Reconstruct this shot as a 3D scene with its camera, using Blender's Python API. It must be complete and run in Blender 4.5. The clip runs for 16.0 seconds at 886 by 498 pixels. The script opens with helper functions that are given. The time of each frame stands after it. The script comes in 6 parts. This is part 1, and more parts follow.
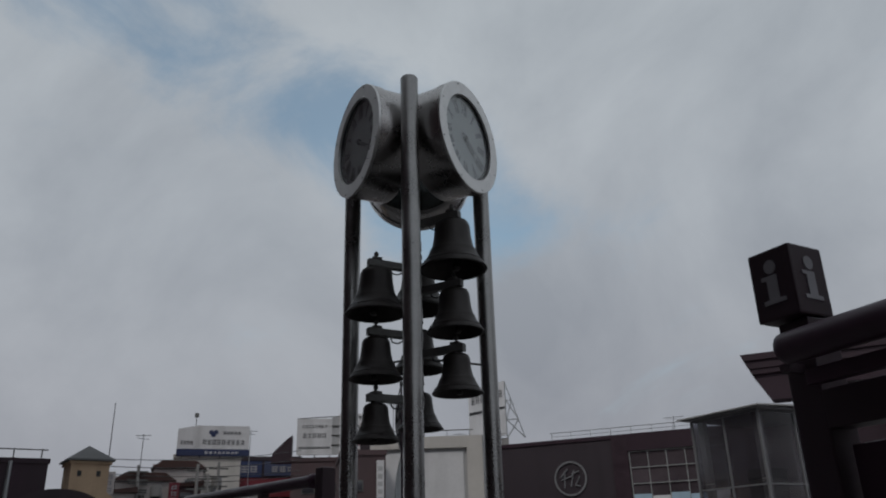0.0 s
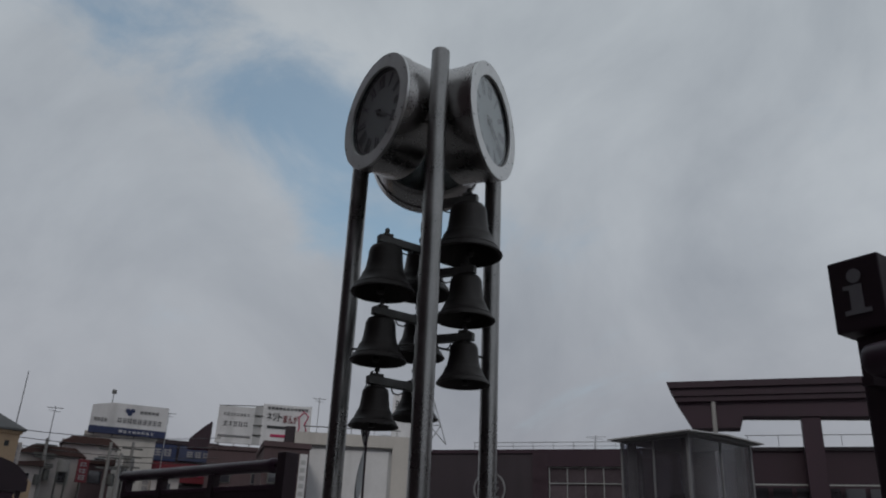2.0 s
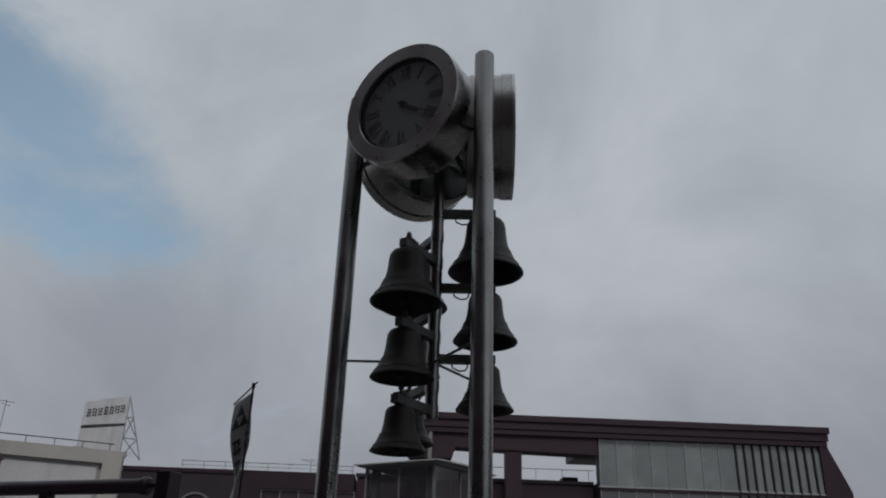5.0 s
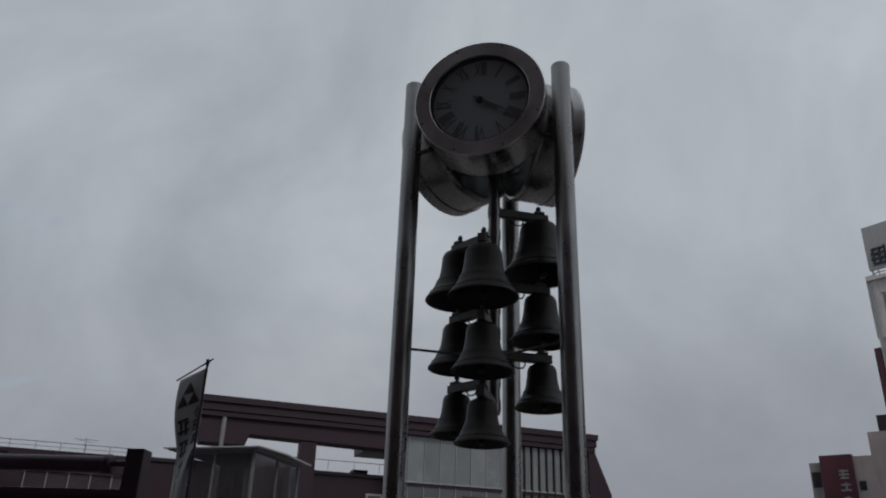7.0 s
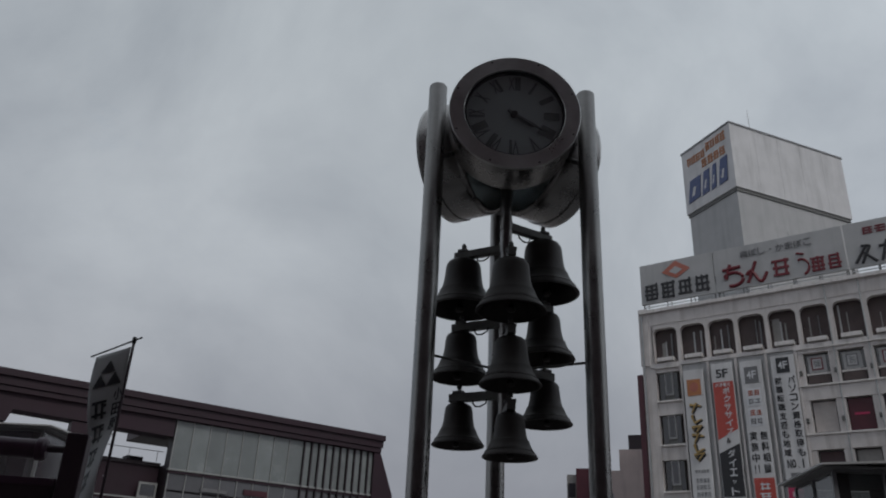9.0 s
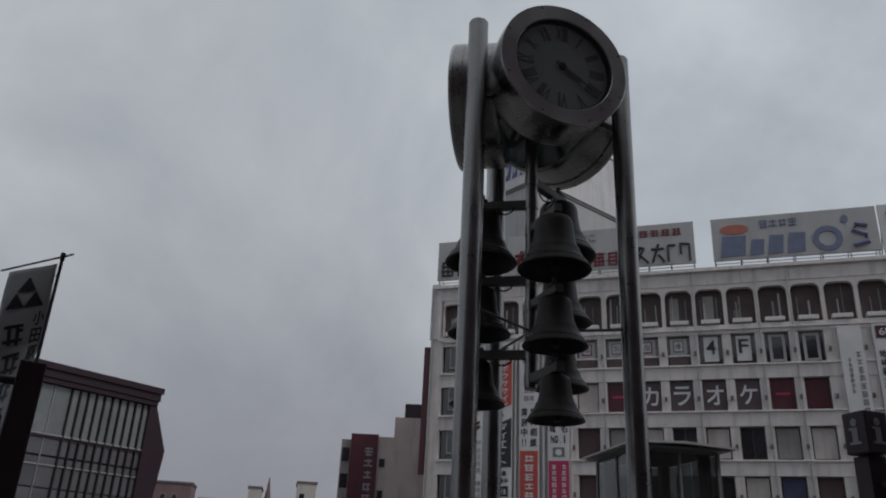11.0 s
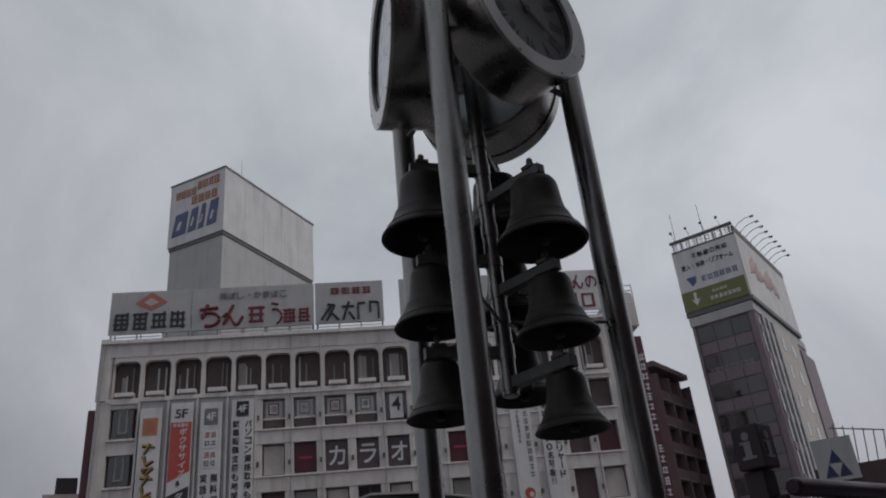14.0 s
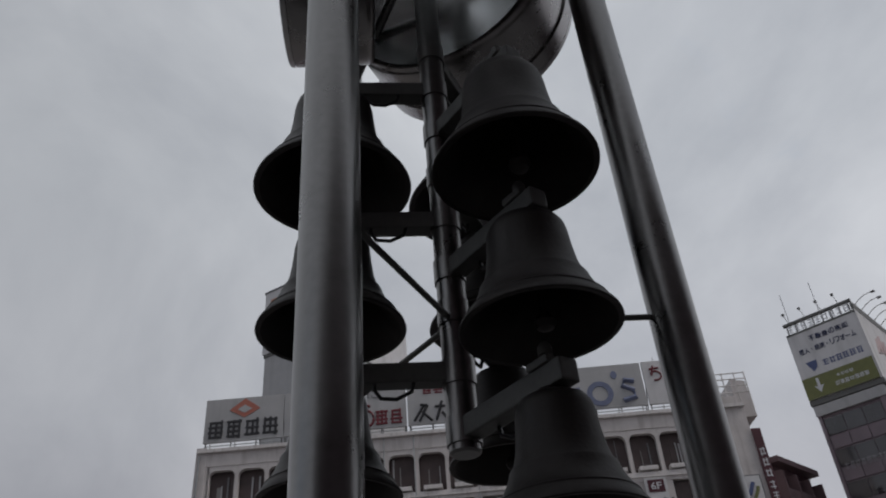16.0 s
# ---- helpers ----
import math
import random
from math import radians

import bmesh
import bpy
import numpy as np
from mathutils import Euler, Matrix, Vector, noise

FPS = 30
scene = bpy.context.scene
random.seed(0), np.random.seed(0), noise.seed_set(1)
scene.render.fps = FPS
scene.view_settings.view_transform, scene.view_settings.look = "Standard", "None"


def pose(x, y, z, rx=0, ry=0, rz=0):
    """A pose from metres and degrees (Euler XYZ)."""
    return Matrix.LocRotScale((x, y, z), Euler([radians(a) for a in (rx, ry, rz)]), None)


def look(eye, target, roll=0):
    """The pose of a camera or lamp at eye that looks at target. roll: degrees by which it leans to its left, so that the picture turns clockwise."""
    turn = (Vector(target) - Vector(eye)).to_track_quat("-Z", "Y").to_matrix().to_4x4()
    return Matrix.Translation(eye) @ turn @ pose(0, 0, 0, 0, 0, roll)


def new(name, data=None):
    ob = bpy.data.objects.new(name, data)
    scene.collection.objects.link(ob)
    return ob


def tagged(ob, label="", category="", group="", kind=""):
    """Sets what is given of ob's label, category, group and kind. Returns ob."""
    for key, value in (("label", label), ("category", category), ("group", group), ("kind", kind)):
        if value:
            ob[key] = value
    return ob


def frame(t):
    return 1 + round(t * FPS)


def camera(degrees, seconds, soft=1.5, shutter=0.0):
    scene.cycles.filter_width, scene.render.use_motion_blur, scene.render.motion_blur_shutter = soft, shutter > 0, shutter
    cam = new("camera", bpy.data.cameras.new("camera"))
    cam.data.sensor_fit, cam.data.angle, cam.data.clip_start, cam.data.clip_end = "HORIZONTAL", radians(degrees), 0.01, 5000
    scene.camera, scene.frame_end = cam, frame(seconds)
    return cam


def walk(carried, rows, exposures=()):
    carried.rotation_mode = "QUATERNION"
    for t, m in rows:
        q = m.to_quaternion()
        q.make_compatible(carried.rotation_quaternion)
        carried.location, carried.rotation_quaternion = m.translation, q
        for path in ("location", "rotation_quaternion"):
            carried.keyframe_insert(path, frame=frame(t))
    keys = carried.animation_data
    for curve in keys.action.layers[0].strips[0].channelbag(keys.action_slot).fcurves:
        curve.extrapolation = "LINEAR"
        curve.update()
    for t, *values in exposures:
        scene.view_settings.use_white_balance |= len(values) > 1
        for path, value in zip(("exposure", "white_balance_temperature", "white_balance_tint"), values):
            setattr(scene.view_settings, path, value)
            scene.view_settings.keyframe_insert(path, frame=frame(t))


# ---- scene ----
cam = camera(59.0, 16.0, soft=2.0)
PATH = [
    (0, (6.355, -3.264, 1.909), (4.732, -2.352, 2.640), -1.65),
    (0.5, (6.327, -3.314, 1.903), (4.699, -2.401, 2.621), 0.38),
    (1, (6.136, -3.513, 1.867), (4.527, -2.587, 2.611), 2.50),
    (1.5, (5.956, -3.614, 1.832), (4.359, -2.672, 2.582), 2.40),
    (2, (5.644, -3.680, 1.849), (4.113, -2.629, 2.591), 2.59),
    (2.5, (5.346, -3.889, 1.886), (3.917, -2.698, 2.622), 1.60),
    (3, (5.074, -4.226, 1.879), (3.707, -2.955, 2.600), 1.33),
    (3.5, (4.713, -4.427, 1.866), (3.425, -3.071, 2.576), 1.81),
    (4, (4.308, -4.646, 1.911), (3.113, -3.233, 2.669), 1.91),
    (6.5, (1.824, -5.878, 1.814), (1.188, -4.176, 2.650), 1.90),
    (7, (1.291, -6.132, 1.807), (0.788, -4.376, 2.622), 1.85),
    (7.5, (0.778, -6.382, 1.815), (0.411, -4.587, 2.615), 2.18),
    (8, (0.299, -6.387, 1.841), (0.056, -4.585, 2.673), 0.22),
    (8.5, (-0.165, -6.352, 1.832), (-0.284, -4.534, 2.657), 0.82),
    (9, (-0.637, -6.325, 1.844), (-0.615, -4.504, 2.670), 2.65),
    (11.5, (-2.859, -5.103, 1.789), (-2.133, -3.396, 2.538), 1.38),
    (12, (-3.083, -4.679, 1.819), (-2.198, -3.052, 2.574), 0.22),
    (12.5, (-3.341, -4.251, 1.830), (-2.343, -2.696, 2.596), 1.23),
    (13, (-3.544, -3.892, 1.887), (-2.433, -2.408, 2.639), -0.32),
    (13.5, (-3.532, -3.494, 1.871), (-2.357, -2.111, 2.712), -2.28),
    (14, (-3.421, -3.078, 1.887), (-2.177, -1.793, 2.782), -5.72),
    (14.5, (-3.055, -2.715, 1.969), (-1.772, -1.470, 2.865), -4.03),
    (15, (-2.414, -2.443, 2.091), (-1.252, -1.165, 3.099), -3.39),
    (15.5, (-1.900, -2.143, 2.165), (-0.820, -0.832, 3.221), -4.86),
    (16, (-1.431, -1.898, 2.307), (-0.448, -0.575, 3.441), -4.90),
]
# the clip's camera turns a little darker and more magenta towards the end
EXPOSURES = [(0, 0.0, 6500, 10), (8, 0.0, 6500, 10), (12, -0.04, 6600, 11.5), (16, -0.05, 6700, 14)]
walk(cam, [(t, look(eye, target, roll)) for t, eye, target, roll in PATH], EXPOSURES)

# ---- sky and sun ----
SUN_DIR = Vector((0.40, -0.55, 0.78)).normalized()
world = bpy.data.worlds.new("sky")
scene.world = world
world.use_nodes = True
wn, wl = world.node_tree.nodes, world.node_tree.links
wn.clear()


def wnode(kind, **values):
    n = wn.new(kind)
    for key, v in values.items():
        n.inputs[key].default_value = v
    return n


w_out = wn.new("ShaderNodeOutputWorld")
w_bg = wn.new("ShaderNodeBackground")
w_sky = wn.new("ShaderNodeTexSky")
w_sky.sky_type, w_sky.sun_disc = "NISHITA", False
w_sky.sun_elevation = math.asin(SUN_DIR.z)
w_sky.sun_rotation = math.atan2(SUN_DIR.x, SUN_DIR.y)
w_co = wn.new("ShaderNodeTexCoord")
# clear blue gaps: one softly torn opening in the cloud sheet, elsewhere closed cloud
w_map = wn.new("ShaderNodeMapping")
w_map.inputs["Rotation"].default_value = (0.5, 0.35, 0.4)
w_map.inputs["Scale"].default_value = (1.0, 1.0, 1.7)
w_gap = wnode("ShaderNodeTexNoise", Scale=3.4, Detail=9.0, Roughness=0.60, Distortion=0.5)
w_dot = wn.new("ShaderNodeVectorMath")
w_dot.operation = "DOT_PRODUCT"
w_dot.inputs[1].default_value = Vector((-0.82, 0.22, 0.53)).normalized()
w_near = wn.new("ShaderNodeMapRange")
w_near.interpolation_type = "SMOOTHSTEP"
w_near.inputs["From Min"].default_value, w_near.inputs["From Max"].default_value = 0.90, 0.99
w_near.inputs["To Min"].default_value, w_near.inputs["To Max"].default_value = 0.0, 0.355
# the opening is drawn out along a band falling towards the station
w_across = wn.new("ShaderNodeVectorMath")
w_across.operation = "DOT_PRODUCT"
w_across.inputs[1].default_value = Vector((-0.79, 0.08, 0.61)).cross(Vector((-0.795, 0.40, 0.46))).normalized()
w_abs = wn.new("ShaderNodeMath")
w_abs.operation = "ABSOLUTE"
w_band = wn.new("ShaderNodeMapRange")
w_band.interpolation_type = "SMOOTHSTEP"
w_band.inputs["From Min"].default_value, w_band.inputs["From Max"].default_value = 0.02, 0.17
w_band.inputs["To Min"].default_value, w_band.inputs["To Max"].default_value = 1.0, 0.0
w_both = wn.new("ShaderNodeMath")
w_both.operation = "MULTIPLY"
# a second, fainter thin place low over the station
w_dot2 = wn.new("ShaderNodeVectorMath")
w_dot2.operation = "DOT_PRODUCT"
w_dot2.inputs[1].default_value = Vector((-0.715, 0.64, 0.29)).normalized()
w_near2 = wn.new("ShaderNodeMapRange")
w_near2.interpolation_type = "SMOOTHSTEP"
w_near2.inputs["From Min"].default_value, w_near2.inputs["From Max"].default_value = 0.965, 1.0
w_near2.inputs["To Min"].default_value, w_near2.inputs["To Max"].default_value = 0.0, 0.14
w_lobes = wn.new("ShaderNodeMath")
w_lobes.operation = "ADD"
w_sum = wn.new("ShaderNodeMath")
w_sum.operation = "ADD"
w_fac = wn.new("ShaderNodeMapRange")
w_fac.interpolation_type = "SMOOTHSTEP"
w_fac.inputs["From Min"].default_value, w_fac.inputs["From Max"].default_value = 0.63, 0.97
w_fac.inputs["To Max"].default_value = 0.72
# the cloud sheet itself: two greys, brighter high up, dimmer and faintly violet near the horizon
w_soft = wnode("ShaderNodeTexNoise", Scale=2.3, Detail=9.0, Roughness=0.55, Distortion=0.4)
w_ramp = wn.new("ShaderNodeValToRGB")
w_ramp.color_ramp.elements[0].position, w_ramp.color_ramp.elements[0].color = 0.34, (0.322, 0.354, 0.392, 1)
w_ramp.color_ramp.elements[1].position, w_ramp.color_ramp.elements[1].color = 0.66, (0.482, 0.520, 0.553, 1)
w_sep = wn.new("ShaderNodeSeparateXYZ")
w_low = wn.new("ShaderNodeMapRange")
w_low.inputs["From Min"].default_value, w_low.inputs["From Max"].default_value = 0.0, 0.62
w_hor = wn.new("ShaderNodeMix")
w_hor.data_type, w_hor.blend_type = "RGBA", "MULTIPLY"
w_hor.inputs[0].default_value = 1.0
w_tone = wn.new("ShaderNodeValToRGB")
w_tone.color_ramp.elements[0].color = (0.69, 0.65, 0.68, 1)
w_tone.color_ramp.elements[1].color = (0.99, 1.0, 1.005, 1)
w_tone.color_ramp.elements.new(0.6).color = (0.975, 0.972, 0.985, 1)
w_blue = wn.new("ShaderNodeMix")
w_blue.data_type, w_blue.blend_type = "RGBA", "MULTIPLY"
w_blue.inputs[0].default_value = 1.0
w_blue.inputs[7].default_value = (0.135, 0.152, 0.132, 1)
w_mix = wn.new("ShaderNodeMix")
w_mix.data_type = "RGBA"
wl.new(w_co.outputs["Generated"], w_map.inputs["Vector"])
wl.new(w_map.outputs["Vector"], w_gap.inputs["Vector"])
wl.new(w_co.outputs["Generated"], w_soft.inputs["Vector"])
wl.new(w_co.outputs["Generated"], w_dot.inputs[0])
wl.new(w_co.outputs["Generated"], w_sep.inputs[0])
wl.new(w_dot.outputs["Value"], w_near.inputs["Value"])
wl.new(w_co.outputs["Generated"], w_across.inputs[0])
wl.new(w_across.outputs["Value"], w_abs.inputs[0])
wl.new(w_abs.outputs[0], w_band.inputs["Value"])
wl.new(w_near.outputs["Result"], w_both.inputs[0])
wl.new(w_band.outputs["Result"], w_both.inputs[1])
wl.new(w_co.outputs["Generated"], w_dot2.inputs[0])
wl.new(w_dot2.outputs["Value"], w_near2.inputs["Value"])
wl.new(w_both.outputs[0], w_lobes.inputs[0])
wl.new(w_near2.outputs["Result"], w_lobes.inputs[1])
wl.new(w_lobes.outputs[0], w_sum.inputs[0])
wl.new(w_gap.outputs["Fac"], w_sum.inputs[1])
wl.new(w_sum.outputs[0], w_fac.inputs["Value"])
wl.new(w_soft.outputs["Fac"], w_ramp.inputs["Fac"])
wl.new(w_sep.outputs["Z"], w_low.inputs["Value"])
wl.new(w_low.outputs["Result"], w_tone.inputs["Fac"])
wl.new(w_ramp.outputs["Color"], w_hor.inputs[6])
wl.new(w_tone.outputs["Color"], w_hor.inputs[7])
wl.new(w_sky.outputs["Color"], w_blue.inputs[6])
wl.new(w_fac.outputs["Result"], w_mix.inputs[0])
wl.new(w_hor.outputs[2], w_mix.inputs[6])
wl.new(w_blue.outputs[2], w_mix.inputs[7])
w_sd = wn.new("ShaderNodeVectorMath")
w_sd.operation = "DOT_PRODUCT"
w_sd.inputs[1].default_value = Vector((0.80, 0.10, 0.60)).normalized()  # thinner cloud in the east
w_glow = wn.new("ShaderNodeMapRange")
w_glow.interpolation_type = "SMOOTHSTEP"
w_glow.inputs["From Min"].default_value, w_glow.inputs["From Max"].default_value = 0.32, 1.0
w_glow.inputs["To Min"].default_value, w_glow.inputs["To Max"].default_value = 0.965, 1.24
w_lit = wn.new("ShaderNodeMix")
w_lit.data_type, w_lit.blend_type = "RGBA", "MULTIPLY"
w_lit.inputs[0].default_value = 1.0
wl.new(w_co.outputs["Generated"], w_sd.inputs[0])
wl.new(w_sd.outputs["Value"], w_glow.inputs["Value"])
wl.new(w_mix.outputs[2], w_lit.inputs[6])
wl.new(w_glow.outputs["Result"], w_lit.inputs[7])
wl.new(w_lit.outputs[2], w_bg.inputs["Color"])
wl.new(w_bg.outputs[0], w_out.inputs["Surface"])

sun_data = bpy.data.lights.new("sun", "SUN")
sun_data.energy, sun_data.angle, sun_data.color = 0.85, radians(14), (1.0, 0.96, 0.90)
sun = new("sun", sun_data)
sun.matrix_world = look(SUN_DIR * 200, (0, 0, 0))


# ---- materials ----
def mat(name, color, rough=0.6, metal=0.0, scale=3.0, vary=0.25, bump=0.15, stain=0.0, streak=1.0, coat=0.0, rand=0.0, stain_color=None):
    """A painted, cast or weathered surface: grain, larger blotches and, where asked, running stains."""
    m = bpy.data.materials.new(name)
    m.use_nodes = True
    n, l = m.node_tree.nodes, m.node_tree.links
    b = n["Principled BSDF"]
    b.inputs["Metallic"].default_value = metal
    b.inputs["Coat Weight"].default_value = coat
    co = n.new("ShaderNodeTexCoord")
    fine = n.new("ShaderNodeTexNoise")
    fine.inputs["Scale"].default_value, fine.inputs["Detail"].default_value = scale * 14, 6
    broad = n.new("ShaderNodeTexNoise")
    broad.inputs["Scale"].default_value, broad.inputs["Detail"].default_value = scale, 5
    squash = n.new("ShaderNodeMapping")
    squash.inputs["Scale"].default_value = (1, 1, 1 / streak)
    l.new(co.outputs["Object"], squash.inputs["Vector"])
    l.new(squash.outputs["Vector"], broad.inputs["Vector"])
    l.new(co.outputs["Object"], fine.inputs["Vector"])
    add = n.new("ShaderNodeMath")
    add.operation = "MULTIPLY_ADD"
    l.new(fine.outputs["Fac"], add.inputs[0])
    add.inputs[1].default_value = 0.35
    l.new(broad.outputs["Fac"], add.inputs[2])
    rng = n.new("ShaderNodeMapRange")
    rng.inputs["From Min"].default_value, rng.inputs["From Max"].default_value = 0.4, 0.95
    rng.inputs["To Min"].default_value, rng.inputs["To Max"].default_value = 1 - vary, 1 + vary
    l.new(add.outputs[0], rng.inputs["Value"])
    tint = n.new("ShaderNodeMix")
    tint.data_type, tint.blend_type = "RGBA", "MULTIPLY"
    tint.inputs[0].default_value = 1.0
    tint.inputs[6].default_value = (*color, 1)
    l.new(rng.outputs["Result"], tint.inputs[7])
    last = tint.outputs[2]
    if rand:
        info = n.new("ShaderNodeObjectInfo")
        r2 = n.new("ShaderNodeMapRange")
        r2.inputs["To Min"].default_value, r2.inputs["To Max"].default_value = 1 - rand, 1 + rand
        l.new(info.outputs["Random"], r2.inputs["Value"])
        t2 = n.new("ShaderNodeMix")
        t2.data_type, t2.blend_type = "RGBA", "MULTIPLY"
        t2.inputs[0].default_value = 1.0
        l.new(last, t2.inputs[6])
        l.new(r2.outputs["Result"], t2.inputs[7])
        last = t2.outputs[2]
    if stain:
        run = n.new("ShaderNodeMapping")
        run.inputs["Scale"].default_value = (1.0, 1.0, 0.12)
        l.new(co.outputs["Object"], run.inputs["Vector"])
        drip = n.new("ShaderNodeTexNoise")
        drip.inputs["Scale"].default_value, drip.inputs["Detail"].default_value = scale * 2.2, 8
        l.new(run.outputs["Vector"], drip.inputs["Vector"])
        r3 = n.new("ShaderNodeMapRange")
        r3.inputs["From Min"].default_value, r3.inputs["From Max"].default_value = 0.5, 0.75
        r3.inputs["To Max"].default_value = stain
        l.new(drip.outputs["Fac"], r3.inputs["Value"])
        t3 = n.new("ShaderNodeMix")
        t3.data_type = "RGBA"
        l.new(r3.outputs["Result"], t3.inputs[0])
        l.new(last, t3.inputs[6])
        t3.inputs[7].default_value = (*(stain_color or [c * 0.45 for c in color]), 1)
        last = t3.outputs[2]
    l.new(last, b.inputs["Base Color"])
    ro = n.new("ShaderNodeMapRange")
    ro.inputs["From Min"].default_value, ro.inputs["From Max"].default_value = 0.3, 1.0
    ro.inputs["To Min"].default_value, ro.inputs["To Max"].default_value = max(0.02, rough - 0.12), min(1, rough + 0.12)
    l.new(add.outputs[0], ro.inputs["Value"])
    l.new(ro.outputs["Result"], b.inputs["Roughness"])
    if bump:
        bu = n.new("ShaderNodeBump")
        bu.inputs["Strength"].default_value, bu.inputs["Distance"].default_value = bump, 0.01
        l.new(add.outputs[0], bu.inputs["Height"])
        l.new(bu.outputs["Normal"], b.inputs["Normal"])
    return m


def glass_mat(name, color, rough=0.05):
    """Window glass seen from outside: dark behind, mirror-like in front."""
    m = mat(name, color, rough, 0.0, 0.4, 0.35, 0.0, coat=1.0, rand=0.35)
    m.node_tree.nodes["Principled BSDF"].inputs["IOR"].default_value = 1.5
    return m


def clear_mat(name, tint, rough=0.06, haze=0.0):
    m = bpy.data.materials.new(name)
    m.use_nodes = True
    n, l = m.node_tree.nodes, m.node_tree.links
    n.remove(n["Principled BSDF"])
    out = n["Material Output"]
    see, gloss, mix, fres = n.new("ShaderNodeBsdfTransparent"), n.new("ShaderNodeBsdfGlossy"), n.new("ShaderNodeMixShader"), n.new("ShaderNodeLayerWeight")
    see.inputs["Color"].default_value = (*tint, 1)
    gloss.inputs["Roughness"].default_value = rough
    fres.inputs["Blend"].default_value = 0.18
    weak = n.new("ShaderNodeMath")
    weak.operation = "MULTIPLY_ADD"
    weak.inputs[1].default_value, weak.inputs[2].default_value = 0.5, 0.03
    l.new(fres.outputs["Facing"], weak.inputs[0])
    l.new(weak.outputs[0], mix.inputs[0])
    dust, dim = n.new("ShaderNodeBsdfDiffuse"), n.new("ShaderNodeMixShader")
    dust.inputs["Color"].default_value = (0.34, 0.34, 0.35, 1)
    dim.inputs[0].default_value = haze
    l.new(see.outputs[0], dim.inputs[1])
    l.new(dust.outputs[0], dim.inputs[2])
    l.new(dim.outputs[0], mix.inputs[1])
    l.new(gloss.outputs[0], mix.inputs[2])
    l.new(mix.outputs[0], out.inputs["Surface"])
    return m


def cover_mat(name, index, rough):
    """A clear cover pane: mirror-like by the Fresnel law of its two faces, clear behind."""
    m = bpy.data.materials.new(name)
    m.use_nodes = True
    n, l = m.node_tree.nodes, m.node_tree.links
    n.remove(n["Principled BSDF"])
    see, gloss, mix, facing = n.new("ShaderNodeBsdfTransparent"), n.new("ShaderNodeBsdfGlossy"), n.new("ShaderNodeMixShader"), n.new("ShaderNodeLayerWeight")
    see.inputs["Color"].default_value = (0.93, 0.95, 0.95, 1)
    gloss.inputs["Roughness"].default_value = rough
    gloss.inputs["Color"].default_value = (0.95, 0.97, 0.98, 1)
    facing.inputs["Blend"].default_value = 0.5
    power, span = n.new("ShaderNodeMath"), n.new("ShaderNodeMapRange")
    power.operation = "POWER"
    power.inputs[1].default_value = 5.0
    straight = 2 * ((index - 1) / (index + 1)) ** 2
    span.inputs["To Min"].default_value = straight
    l.new(facing.outputs["Facing"], power.inputs[0])
    l.new(power.outputs[0], span.inputs["Value"])
    l.new(span.outputs["Result"], mix.inputs[0])
    l.new(see.outputs[0], mix.inputs[1])
    l.new(gloss.outputs[0], mix.inputs[2])
    l.new(mix.outputs[0], n["Material Output"].inputs["Surface"])
    return m


MIRROR = mat("polished_plate", (0.50, 0.51, 0.51), 0.18, 1.0, 2.0, 0.05, 0.0)
DIALGLASS = cover_mat("dial_cover_glass", 1.55, 0.06)
STEEL = mat("weathered_steel", (0.235, 0.228, 0.225), 0.31, 1.0, 2.6, 0.28, 0.02, stain=0.45, stain_color=(0.095, 0.095, 0.095))
BRUSHED = mat("brushed_steel", (0.36, 0.345, 0.34), 0.27, 1.0, 3.0, 0.12, 0.01, stain=0.3, stain_color=(0.26, 0.245, 0.24))
BEZEL = mat("bezel_steel", (0.56, 0.555, 0.55), 0.33, 1.0, 4.0, 0.12, 0.0, stain=0.25)
DIAL = mat("dial_enamel", (0.36, 0.38, 0.39), 0.5, 0.0, 2.0, 0.12, 0.0)
BLACK = mat("black_enamel", (0.02, 0.02, 0.022), 0.35, 0.0, 6.0, 0.2, 0.0)
NUMERAL = mat("numeral_enamel", (0.13, 0.135, 0.14), 0.5, 0.0, 6.0, 0.2, 0.0)
HAND = mat("hand_enamel", (0.12, 0.122, 0.13), 0.4, 0.0, 6.0, 0.2, 0.0)
BRONZE = mat("dark_bronze", (0.032, 0.027, 0.026), 0.50, 0.5, 5.0, 0.4, 0.3, stain=0.6, stain_color=(0.054, 0.048, 0.046))
IRON = mat("painted_iron", (0.13, 0.13, 0.125), 0.5, 0.3, 5.0, 0.3, 0.2, stain=0.4)
MAROON = mat("maroon_paint", (0.046, 0.018, 0.036), 0.42, 0.0, 2.0, 0.25, 0.08, stain=0.3)
MAROON_DARK = mat("maroon_dark_paint", (0.030, 0.014, 0.022), 0.48, 0.0, 2.0, 0.25, 0.08)
MAROON_FAR = mat("maroon_cladding", (0.026, 0.0085, 0.018), 0.55, 0.0, 0.5, 0.2, 0.1, stain=0.25, rand=0.06)
CHAR = mat("charcoal_cladding", (0.030, 0.020, 0.027), 0.6, 0.0, 0.5, 0.2, 0.1, stain=0.3)
FACADE = mat("facade_white", (0.60, 0.565, 0.56), 0.75, 0.0, 0.6, 0.16, 0.2, stain=0.7, stain_color=(0.33, 0.295, 0.285))
TRIM = mat("facade_trim", (0.68, 0.65, 0.645), 0.7, 0.0, 1.2, 0.12, 0.2, stain=0.45, stain_color=(0.3, 0.28, 0.25))
